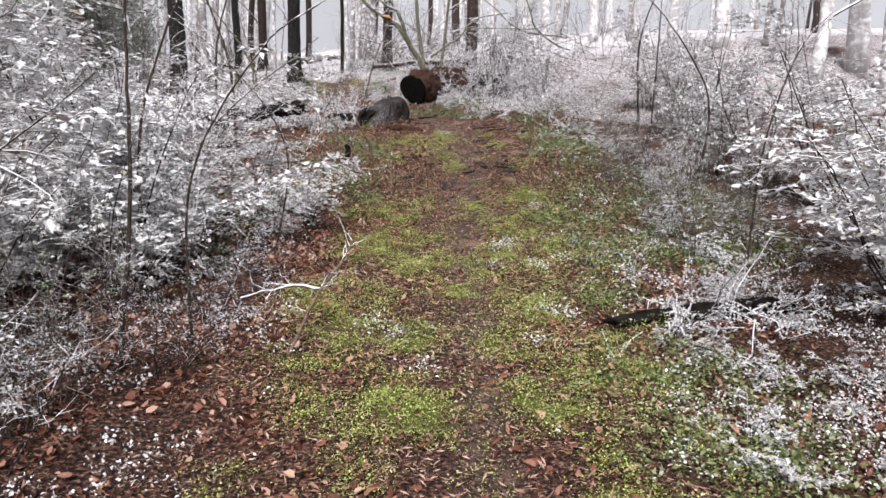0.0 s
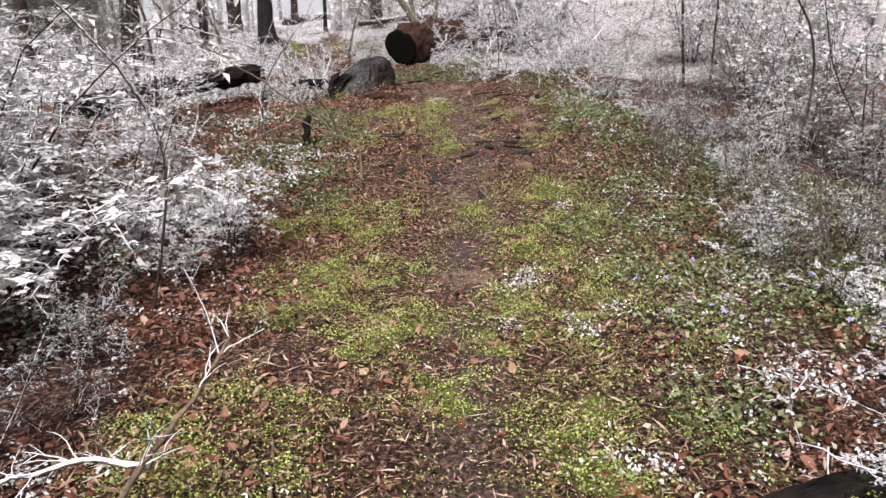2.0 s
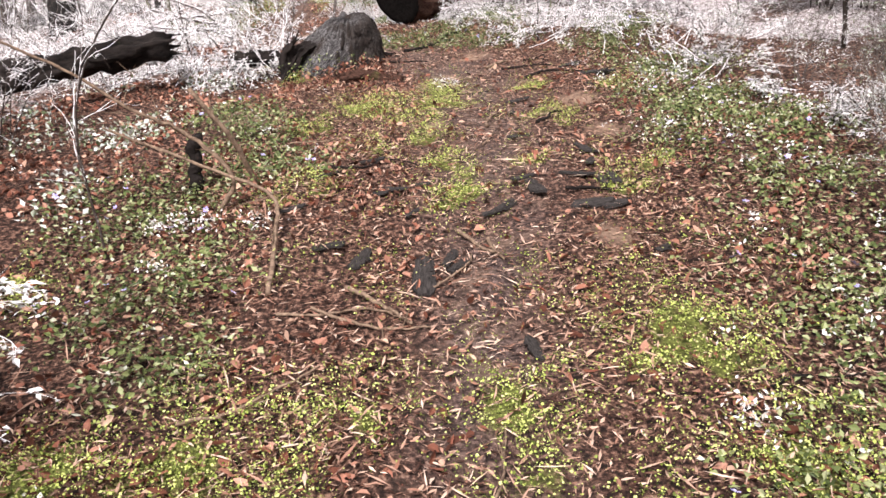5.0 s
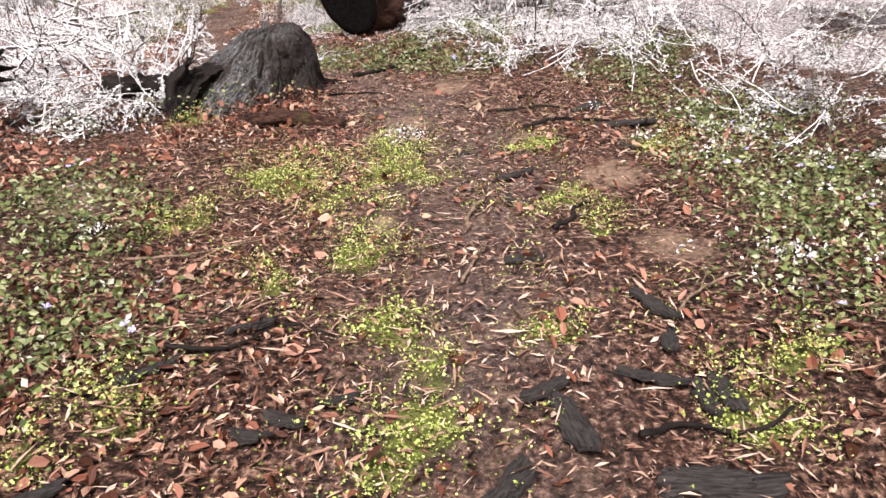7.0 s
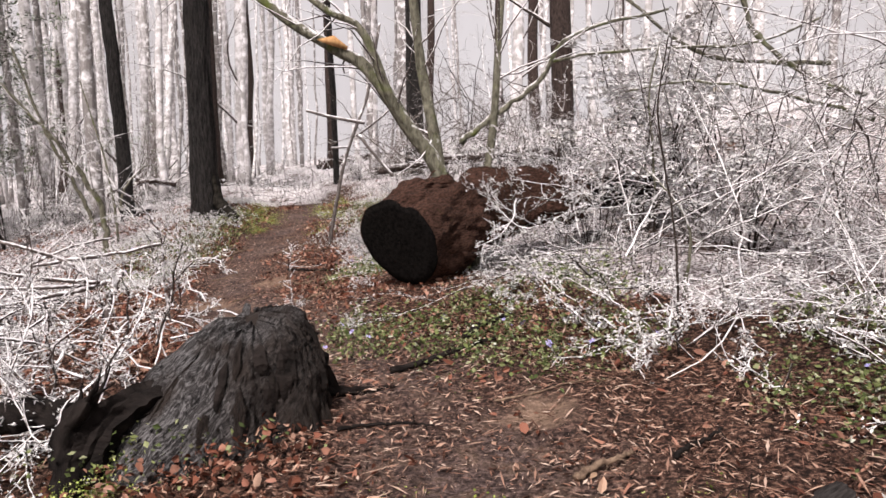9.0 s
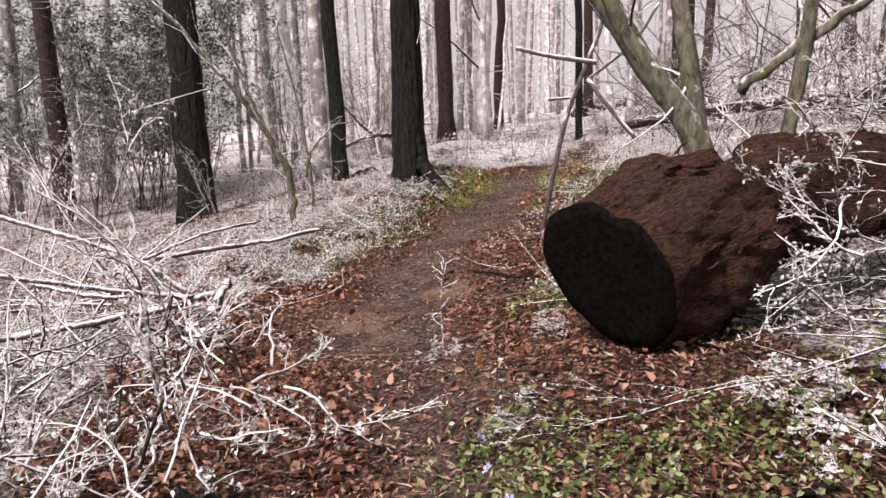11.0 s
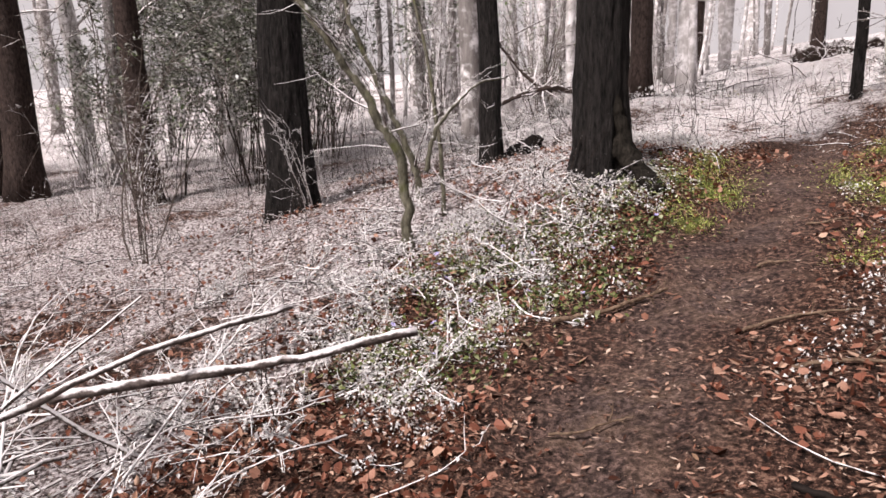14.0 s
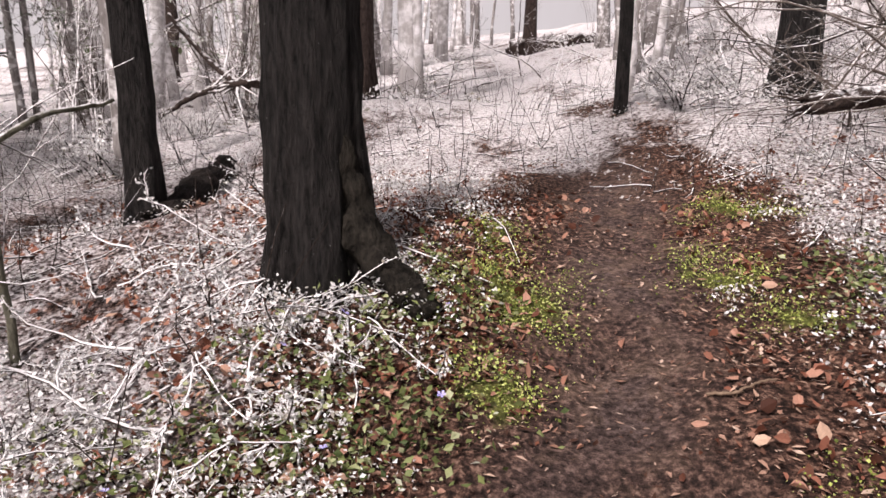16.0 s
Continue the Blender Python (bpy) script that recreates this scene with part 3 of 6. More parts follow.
def far_woods():
    """Rimed trees that stand all round, thinning into the distance; haze painted into their pale bark."""
    rng = np.random.default_rng(21)
    kinds = []
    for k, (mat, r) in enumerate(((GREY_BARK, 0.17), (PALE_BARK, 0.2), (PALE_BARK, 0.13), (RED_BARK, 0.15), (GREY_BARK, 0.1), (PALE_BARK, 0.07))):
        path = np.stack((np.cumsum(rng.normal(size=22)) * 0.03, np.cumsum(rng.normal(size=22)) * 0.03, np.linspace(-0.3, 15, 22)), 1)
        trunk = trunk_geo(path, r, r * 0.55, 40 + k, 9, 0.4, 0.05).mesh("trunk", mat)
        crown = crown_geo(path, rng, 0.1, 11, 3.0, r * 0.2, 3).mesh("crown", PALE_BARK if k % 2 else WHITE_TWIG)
        kinds.append((trunk, crown))
    made, placed = 0, []
    while made < 140:
        a = rng.uniform(-2.3, 2.3)
        dist = rng.uniform(9, 62) if made > 60 else rng.uniform(10, 26)
        x, y = -2.5 + dist * np.sin(a), 9 + dist * np.cos(a)
        if abs(x - trail_x(y)) < 1.2 or (x > -11 and x < 2.5 and y < 17.5) or any((x - u) ** 2 + (y - w) ** 2 < 1.2 for u, w in placed):
            continue
        placed.append((x, y))
        trunk, crown = kinds[made % 6]
        ob = thing("tree", "tall bare rimed woodland tree on the slope", "tree", (0, 0, 0), "woodland trees")
        part("trunk", trunk, None, ob)
        part("crown", crown, None, ob)
        s = rng.uniform(0.75, 1.35)
        ob.matrix_world = Matrix.Translation((x, y, hz(x, y))) @ pose(0, 0, 0, rng.normal() * 1.6, rng.normal() * 1.6, rng.uniform(0, 360)) @ Matrix.Scale(s, 4)
        made += 1


far_woods()


def slender_woods():
    """Thin trunks close together up the slope, pale with rime and painted-in haze."""
    rng = np.random.default_rng(22)
    kinds = []
    for k, r in enumerate((0.06, 0.09, 0.12, 0.05)):
        path = np.stack((np.cumsum(rng.normal(size=16)) * 0.04, np.cumsum(rng.normal(size=16)) * 0.04, np.linspace(-0.3, 13, 16)), 1)
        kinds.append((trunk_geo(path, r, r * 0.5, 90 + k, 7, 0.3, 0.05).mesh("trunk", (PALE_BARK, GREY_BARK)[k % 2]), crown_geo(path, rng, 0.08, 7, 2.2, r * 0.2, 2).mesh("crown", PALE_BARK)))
    for k in range(130):
        y = 19.5 + 34 * ((k * 0.618) % 1) ** 1.3
        x = trail_x(y) + (-1 if k % 5 else 1) * (0.9 + (2 + 0.62 * (y - 12)) * rng.uniform(0, 1))
        ob = thing("tree", "slender pale rimed tree up the slope", "tree", (0, 0, 0), "slender trees")
        trunk, crown = kinds[k % 4]
        part("trunk", trunk, None, ob)
        part("crown", crown, None, ob)
        ob.matrix_world = Matrix.Translation((x, y, hz(x, y))) @ pose(0, 0, 0, rng.normal() * 2, rng.normal() * 2, rng.uniform(0, 360)) @ Matrix.Scale(rng.uniform(0.7, 1.2), 4)


slender_woods()


def bare_stem(name, label, points, r0, r1, material, group="", twigs=0, seed=1, sides=9, category="branch", twig_len=0.4, twig_mat=None):
    """A single stem or branch along a few points, with side twigs."""
    rng = np.random.default_rng(seed)
    path = smooth_path(points, 7)
    path[1:-1] += rng.normal(size=(len(path) - 2, 3)) * r0 * 0.25
    base = path[0].copy()
    ob = thing(name, label, category, base, group)
    g = Geo()
    tube(g, path - base, np.linspace(r0, r1, len(path)), sides, lambda t, th: 1 + 0.10 * np.sin(3 * th + 25 * t) + 0.07 * np.sin(5 * th - 40 * t))
    stem = part("stem", g, material, ob)
    joined = Geo()
    for _ in range(twigs):
        g = Geo() if twigs <= 6 else joined
        p, d = along(path - base, rng.uniform(0.15, 1))
        d = d / (np.linalg.norm(d) + 1e-9)
        tw = curve_path(p, d + rng.normal(size=3) * 0.7, twig_len * rng.uniform(0.3, 1.1), rng, 4, 0.4)
        tube(g, tw, np.linspace(max(r1 * 0.5, 0.003), 0.0015, len(tw)), 4, cap=False)
        for _ in range(2):
            q, dd = along(tw, rng.uniform(0.3, 1))
            t2 = curve_path(q, dd / (np.linalg.norm(dd) + 1e-9) + rng.normal(size=3) * 0.6, twig_len * 0.3, rng, 3, 0.4)
            tube(g, t2, np.linspace(0.0025, 0.0012, len(t2)), 3, cap=False)
        if twigs <= 6:
            part("twig", g, twig_mat or WHITE_TWIG, stem)
    if joined.count:
        tagged(part("twig_mass", joined, twig_mat or WHITE_TWIG, stem), kind="stuff")
    return ob


def on(x, y, up=0.0):
    return (x, y, hz(x, y) + up)


# curved pale saplings on the slope
bare_stem("sapling", "pale greenish sapling curving over the slope", [on(-4.12, 11.97, -0.1), (-4.15, 11.94, 1.71), (-4.25, 11.85, 2.03), (-4.4, 11.74, 2.36), (-4.6, 11.6, 2.68), (-5.2, 11.4, 3.4), (-6.0, 11.2, 3.9)], 0.036, 0.014, GREEN_BARK, "slope saplings", 12, 3, category="tree", twig_len=1.0)
bare_stem("sapling", "pale greenish sapling leaning over the slope", [on(-4.76, 12.9, -0.1), (-4.79, 12.86, 1.6), (-4.89, 12.77, 1.95), (-5.05, 12.68, 2.35), (-5.2, 12.6, 2.8), (-5.5, 12.5, 3.8)], 0.032, 0.014, GREEN_BARK, "slope saplings", 10, 4, category="tree", twig_len=0.9)
bare_stem("sapling", "thin rimed sapling on the slope", [on(-4.3, 12.6, -0.1), (-4.4, 12.6, 2.2), (-4.7, 12.6, 3.4)], 0.018, 0.008, GREEN_BARK, "slope saplings", 10, 5, category="tree", twig_len=0.6)
bare_stem("arching_branch", "long thin pale branch arching across the slope", [(-3.89, 11.85, 1.72), (-3.86, 11.9, 1.93), (-3.81, 12.0, 2.07), (-3.75, 12.2, 2.22), (-3.72, 12.5, 2.27)], 0.016, 0.006, GREEN_BARK, "", 4, 6)
bare_stem("forked_deadfall", "dark forked fallen limb between far trunks", [(-7.39, 17.8, 1.8), (-7.08, 17.9, 2.01), (-6.74, 18.0, 2.14), (-6.38, 18.1, 2.2), (-5.94, 18.2, 2.12)], 0.026, 0.05, RED_BARK, "", 8, 61, twig_len=1.2)
bare_stem("forked_deadfall", "dark leaning limb between far trunks", [(-7.45, 18.2, 2.95), (-7.15, 18.2, 2.61), (-6.72, 18.1, 2.28), (-6.42, 18.1, 2.15)], 0.022, 0.045, RED_BARK, "", 5, 62, twig_len=1.0)

# leaning dead pole with snapped cross branches beyond the log
pole = thing("leaning_dead_pole", "thin rimed dead pole leaning with snapped cross branches", "dead tree", on(-1.40, 11.6))
ox, oy, oz = pole.location
for points, r0, r1, nm in (([on(-1.40, 11.6, -0.1), (-1.19, 11.56, 2.13), (-1.02, 11.6, 2.62), (-0.9, 11.63, 2.95), (-0.75, 11.65, 3.7)], 0.021, 0.015, "pole"),
                           ([(-1.56, 11.48, 2.76), (-1.3, 11.54, 2.69), (-0.94, 11.6, 2.62)], 0.016, 0.02, "branch"), ([(-1.31, 11.53, 2.35), (-1.12, 11.57, 2.36)], 0.013, 0.011, "branch"),
                           ([(-1.04, 11.63, 2.48), (-0.68, 11.68, 2.76), (-0.5, 11.75, 3.05)], 0.014, 0.011, "branch"), ([(-1.02, 11.63, 2.5), (-0.83, 11.66, 2.25), (-0.65, 11.68, 2.03)], 0.021, 0.017, "branch")):
    g = Geo()
    tube(g, smooth_path(points, 5) - np.array((ox, oy, oz)), np.linspace(r0, r1, 5 * (len(points) - 1) + 1), 8)
    part(nm, g, POLE_BARK, pole)

# many-stemmed small tree just behind the log
many = thing("multi_stemmed_tree", "pale mossy small tree with leaning stems behind the log", "tree", on(0.08, 9.5))
cb = np.array(many.location)
rng = np.random.default_rng(31)
stems = ([(0.08, 9.5, 1.1), (0.0, 9.5, 1.96), (-0.26, 9.5, 2.38), (-0.56, 9.5, 2.83), (-0.82, 9.5, 3.01), (-1.17, 9.5, 3.22), (-1.5, 9.5, 3.5), (-2.2, 9.6, 4.1)], 0.07, 0.03), \
        ([(0.15, 9.52, 1.1), (0.0, 9.55, 2.0), (-0.12, 9.6, 2.7), (-0.2, 9.6, 3.4), (-0.3, 9.6, 5.0)], 0.055, 0.03), \
        ([(-0.05, 9.5, 2.1), (-0.38, 9.45, 2.6), (-0.6, 9.4, 3.13), (-0.95, 9.4, 3.35), (-1.6, 9.4, 4.0)], 0.045, 0.02), \
        ([(0.25, 9.6, 1.2), (0.42, 9.65, 2.3), (0.5, 9.7, 3.2), (0.6, 9.8, 4.6)], 0.04, 0.02)
tw = Geo()
for points, r0, r1 in stems:
    path = smooth_path(points, 7) - cb
    g = Geo()
    tube(g, path, np.linspace(r0, r1, len(path)), 12, lambda t, th: 1 + 0.08 * np.sin(3 * th + 20 * t) + 0.05 * np.sin(4 * th - 31 * t))
    part("stem", g, GREEN_BARK, many)
    for _ in range(16):
        p, d = along(path, rng.uniform(0.25, 1))
        b = curve_path(p, d / np.linalg.norm(d) + rng.normal(size=3) * 0.8, rng.uniform(0.3, 1.1), rng, 5, 0.35)
        tube(tw, b, np.linspace(0.009, 0.002, len(b)), 4, cap=False)
part("twig_mass", tw, WHITE_TWIG, many)
g = Geo()
tube(g, np.array([(-0.72, 9.44, 3.0), (-0.83, 9.42, 3.06), (-0.95, 9.42, 3.07)]) - cb, (0.012, 0.035, 0.008), 7, lambda t, th: 1 + 0.3 * np.sin(2 * th + 8 * t))
part("torn_wood", g, PALE_WOOD, many, "torn orange wood on the stem")

# ---- the sawn log ----
AXIS = Vector((0.303, 0.694, 0.085)).normalized()
CUT = 0.30


def sawn_log():
    m = Matrix.Translation((-0.246, 8.606, 1.504)) @ AXIS.to_track_quat("X", "Z").to_matrix().to_4x4()
    ob = thing("sawn_log", "short rotten reddish-brown log with blackened sawn end", "log")
    ob.matrix_world = m
    r = np.random.default_rng(3)

    def outline(th):
        notch = 0.10 * np.exp(-((th - 1.95) / 0.16) ** 2)
        return 1 + 0.04 * np.cos(2 * th - 2.2) + 0.03 * np.sin(3 * th + 0.6) + 0.010 * np.sin(9 * th) - notch

    def skin(t, th):
        worn = 0.05 * np.sin(3 * th + 7 * t) + 0.05 * np.sin(5 * th + 5 * t) + 0.03 * np.sin(9 * th - 9 * t) + 0.02 * np.sin(19 * th + 15 * t) + 0.02 * np.sin(31 * th - 21 * t)
        return outline(th) * (1.0 + worn * min(1, t * 5))

    n = 44
    far = 0.84
    path = np.stack((np.linspace(0, far, n), np.zeros(n), 0.02 * np.linspace(0, 1, n)), 1)
    rad = 0.306 * np.interp(path[:, 0], (0, 0.05, 0.4, 0.68, 0.78, far), (0.99, 1.0, 1.14, 1.25, 1.16, 0.8))
    g = Geo()
    tube(g, path, rad, 96, skin)
    for a in g.v:
        deep = np.clip(a[:, 0] / 0.1, 0, 1)[:, None]
        slope = -CUT * a[:, 2] * np.clip(1 - a[:, 0] / 0.5, 0, 1)
        keep = a.copy()
        one = Geo()
        one.v.append(a)
        gnarl(one, 0.018, 8, (0.3, 1, 1))
        gnarl(one, 0.012, 30, (0.15, 1, 1))
        a[:] = keep + (a - keep) * deep
        a[:, 0] += slope
    body = part("body", g, ROTTEN, ob)
    th = np.arange(72) * 2 * np.pi / 72
    g = Geo()
    rings = [(0.0, 1.003, 0.01), (-0.012, 0.985, 0.0), (-0.014, 0.8, 0), (-0.012, 0.6, 0), (-0.015, 0.4, 0), (-0.012, 0.2, 0), (-0.014, 0.02, 0)]
    verts = []
    for px, s, _ in rings:
        rr = 0.306 * s * outline(th) * (1 + 0.005 * r.normal(size=72))
        up = rr * np.sin(th)
        verts.append(np.stack((px - CUT * up + 0.0006 * r.normal(size=72), 0.96 * rr * np.cos(th), up), 1))
    i = np.arange(len(rings) - 1)[:, None] * 72
    j = np.arange(72)[None]
    g.add(np.concatenate(verts), np.stack((i + j, i + 72 + j, i + 72 + (j + 1) % 72, i + (j + 1) % 72), -1).reshape(-1, 4))
    part("sawn_end", g, CHAR, ob, "blackened sawn end")
    for k in range(46):
        a, x = r.uniform(0, 6.28), r.uniform(0.10, 0.72)
        q = 0.306 * np.interp(x, (0, 0.4, 0.68, 0.78), (1.0, 1.18, 1.33, 1.25))
        p = curve_path((x, q * np.cos(a), q * np.sin(a)), (0.6, 0.1 * r.normal(), 0.1 * r.normal()), r.uniform(0.06, 0.2), r, 4, 0.12)
        g = Geo()
        tube(g, p, np.array((0.2, 0.8, 1.0, 0.7, 0.2)) * r.uniform(0.005, 0.014), 7, lambda t, b: 1 + 0.4 * np.sin(2 * b + 5 * t))
        gnarl(g, 0.012, 30)
        part("bark_flake", g, ROTTEN, body)
    return ob


sawn_log()


def old_log(label, a, b, r0, r1, material, seed, rag=0.1):
    """A dark rotting log from a to b with ragged ends."""
    a, b = Vector(a), Vector(b)
    ob = thing("fallen_log", label, "log")
    ob.matrix_world = Matrix.Translation(a) @ (b - a).to_track_quat("X", "Z").to_matrix().to_4x4()
    ln = (b - a).length
    r = np.random.default_rng(seed)
    n = max(12, int(ln * 14))
    path = np.stack((np.linspace(0, ln, n), 0.04 * np.sin(np.linspace(0, 5, n) + seed), 0.03 * np.sin(np.linspace(0, 4, n))), 1)
    rad = np.linspace(r0, r1, n) * (1 + rag * r.normal(size=n) * 0.6)
    g = Geo()
    tube(g, path, rad, 26, lambda t, th: 1 + 0.09 * np.sin(4 * th + 13 * t + seed) + 0.06 * np.sin(9 * th - 19 * t) + 0.05 * np.sin(17 * th + 37 * t))
    gnarl(g, r0 * 0.45, 1.1 / r0, (0.5, 1, 1))
    trunk = part("trunk", g, material, ob)
    for _ in range(9):
        g = Geo()
        th = r.uniform(0, 6.28)
        s = np.array((0.01, r0 * 0.75 * np.cos(th), r0 * 0.75 * np.sin(th)))
        tube(g, curve_path(s, (-1, 0.3 * np.cos(th), 0.3 * np.sin(th)), r.uniform(0.05, 0.16), r, 3, 0.3), (r0 * 0.3, r0 * 0.22, r0 * 0.12, 0.003), 5)
        part("splinter", g, material, trunk)
    return ob


old_log("black rotten log lying in the rimed brush", (0.9, 9.95, 1.72), (1.9, 10.3, 1.86), 0.12, 0.12, BLACK_ROT, 5)
old_log("reddish rotten log length behind the sawn log", (0.24, 9.55, 1.70), (1.15, 10.0, 1.78), 0.25, 0.20, ROTTEN, 25, 0.08)
old_log("black fallen log with a jagged snapped end", (-2.28, 6.05, 1.1), (-4.7, 5.2, 0.62), 0.10, 0.15, BLACK_ROT, 6)
old_log("thick dark branch lying in frosted twigs", (0.82, -2.6, -0.09), (2.3, -2.15, -0.02), 0.045, 0.06, BLACK_ROT, 8)
# Next: a black log added to give the shade of a hollow under brush.
old_log("black log added for the shaded hollow beside the stump", (-1.12, 6.42, 0.88), (-1.85, 6.58, 0.95), 0.075, 0.06, BLACK_ROT, 14, 0.3)
old_log("broken black wood leaning by the stump", (-1.20, 6.28, 1.08), (-1.27, 6.20, 0.74), 0.035, 0.05, BLACK_ROT, 15, 0.2)
old_log("rotten grey-brown wood chunk at the stump's foot", on(-0.72, 5.98, 0.03), on(-0.16, 5.86, 0.03), 0.04, 0.05, ROTTEN, 16, 0.25)
old_log("fallen dark log far up the slope", (-5.0, 27.6, 2.75), (-2.9, 29.0, 3.1), 0.24, 0.2, RED_BARK, 9)
old_log("dark mossy fallen log on the slope", (-4.95, 14.3, 1.44), (-5.38, 15.9, 1.60), 0.10, 0.08, BLACK_ROT, 10)


def old_stump():
    """A split stump: fibres fan from a ragged peak, gently on the slope side, steeply on the trail side."""
    ob = thing("tree_stump", "weathered grey split stump with black rotten flank", "tree stump", (-0.69, 6.75, hz(-0.69, 6.75) - 0.08))
    r = np.random.default_rng(9)
    n, m = 34, 260
    th = np.arange(m) * 2 * np.pi / m
    reach = np.interp(th, (0, 0.8, 1.57, 2.4, 3.3, 4.0, 4.6, 5.3, 6.283), (0.36, 0.36, 0.38, 0.56, 0.74, 0.66, 0.50, 0.42, 0.36))
    soft = np.interp(th, (0, 1.2, 2.4, 3.3, 4.0, 4.6, 5.0, 6.283), (0, 0.1, 0.8, 1, 0.9, 0.55, 0.15, 0))
    coarse = np.interp(np.arange(m), np.linspace(0, m, 40), np.append(r.normal(size=39), 0))
    fibre = np.interp(np.arange(m), np.linspace(0, m, 110), np.append(r.normal(size=109), 0))
    peak = 0.49 + 0.016 * coarse + 0.010 * fibre + 0.03 * np.cos(th - 0.6)
    steep_t, steep_r = (0, 0.05, 0.15, 0.35, 0.7, 1), (0.46, 0.60, 0.72, 0.84, 0.93, 1.0)
    gentle_t, gentle_r = (0, 0.08, 0.3, 0.7, 1), (0.20, 0.33, 0.57, 0.86, 1.06)

    def place(k, t, out=0.0):
        """Point of fibre k at t from the peak down, pushed out by out."""
        rr = reach[k] * (np.interp(t, steep_t, steep_r) * (1 - soft[k]) + np.interp(t, gentle_t, gentle_r) * soft[k])
        hollow = (1 - soft[k]) * (0.16 * np.exp(-((t - 0.5) / 0.2) ** 2) * np.clip(np.sin(5 * th[k] + 0.8), 0, 1) + 0.12 * np.exp(-((t - 0.8) / 0.12) ** 2) * np.clip(np.sin(8 * th[k] + 2.1), 0, 1))
        rr = rr * (1 + (0.022 * coarse[k] + 0.005 * fibre[k]) * (0.4 + 0.6 * t)) - hollow * reach[k] * 1.0 + out
        return np.stack((rr * np.cos(th[k]), rr * np.sin(th[k]), (peak[k] + 0.10) * (1 - t) - 0.13 + out * 0.6), -1)

    ks = np.arange(m)
    ts = np.linspace(0, 1, n) ** 1.1
    verts = [place(ks, t) + 0.004 * r.normal(size=(m, 3)) for t in ts]
    inner = verts[0] * np.array((0.3, 0.3, 1)) + np.array((0, 0, 0.006))
    verts = [inner] + verts
    i = np.arange(n)[:, None] * m
    j = np.arange(m)[None]
    g = Geo()
    g.add(np.concatenate(verts), np.stack((i + j, i + m + j, i + m + (j + 1) % m, i + (j + 1) % m), -1).reshape(-1, 4))
    g.add(inner, [tuple(range(m))])
    gnarl(g, 0.014, 11, (1, 1, 0.5))
    gnarl(g, 0.005, 38, (1, 1, 0.3))
    body = part("stump_body", g, STUMP_WOOD, ob)
    worn = np.zeros(len(body.data.vertices), np.float32)
    worn[:(n + 1) * m] = np.clip(np.tile(soft, n + 1) * 1.3 + np.repeat(np.append(0, ts) < 0.06, m) * 0.5, 0, 1)
    body.data.attributes.new("weathered", "FLOAT", "POINT").data.foreach_set("value", worn)
    grain = np.zeros((len(body.data.vertices), 3), np.float32)
    co = np.concatenate(verts)
    down = np.array((-0.62, -0.28, -0.73))
    side = np.cross(down, (0.0, 1.0, 0.0)) / np.linalg.norm(np.cross(down, (0.0, 1.0, 0.0)))
    grain[:(n + 1) * m] = np.stack((co @ side * 5.5, co @ np.cross(down, side) * 5.5, co @ down * 0.45), 1)
    body.data.attributes.new("grain", "FLOAT_VECTOR", "POINT").data.foreach_set("vector", grain.ravel())

    def sliver(k, t0, t1, wide, thick, material, name):
        t = np.linspace(t0, t1, 6)
        p = np.array([place(k, u, thick * 0.4) for u in t])
        sg = Geo()
        tube(sg, p, np.array((0.25, 0.8, 1, 0.95, 0.7, 0.15)) * wide, 6, lambda u, b: 1 - 0.5 * np.abs(np.sin(b)) * (wide > 0.012))
        gnarl(sg, wide * 0.5, 25, (1, 1, 0.5))
        ob2 = part(name, sg, material, body, "", False)
        v = np.zeros((len(ob2.data.vertices), 3), np.float32)
        v[:36] = np.stack((np.full(36, th[k] * 9.0), np.tile(np.arange(6), 6) * 0.35, np.repeat(t, 6) * 0.7), 1)
        ob2.data.attributes.new("grain", "FLOAT_VECTOR", "POINT").data.foreach_set("vector", v.ravel())

    for _ in range(10):
        k = int(m * r.uniform(1.9, 5.2) / 6.283)
        t0 = r.uniform(0.12, 0.65)
        sliver(k, t0, min(1, t0 + r.uniform(0.2, 0.5)), r.uniform(0.004, 0.012), 0.006, STUMP_WOOD, "splinter")
    for _ in range(34):
        k = int(m * (r.uniform(4.5, 7.2) / 6.283) % m)
        t0 = r.uniform(0.05, 0.75)
        sliver(k, t0, min(1, t0 + r.uniform(0.12, 0.4)), r.uniform(0.012, 0.036), 0.012, BLACK_ROT if r.uniform() < 0.6 else STUMP_WOOD, "rotten_chunk")
    for points, r0, r1 in (([(-0.30, -0.20, 0.20), (-0.42, -0.33, 0.17), (-0.50, -0.43, 0.09), (-0.54, -0.50, -0.08)], 0.07, 0.06), ([(0.2, 0.1, 0.1), (0.45, 0.25, 0.05), (0.75, 0.5, 0.02)], 0.05, 0.02)):
        g = Geo()
        p = smooth_path(points, 9)
        tube(g, p, np.linspace(r0, r1, len(p)), 16, lambda t, a: 1 + 0.25 * np.sin(3 * a + 2 * t) + 0.15 * np.sin(8 * a - 3 * t))
        gnarl(g, 0.014, 26, (1, 1, 0.6))
        part("root", g, BLACK_ROT, ob, "black rotten root", False)
    return ob


old_stump()


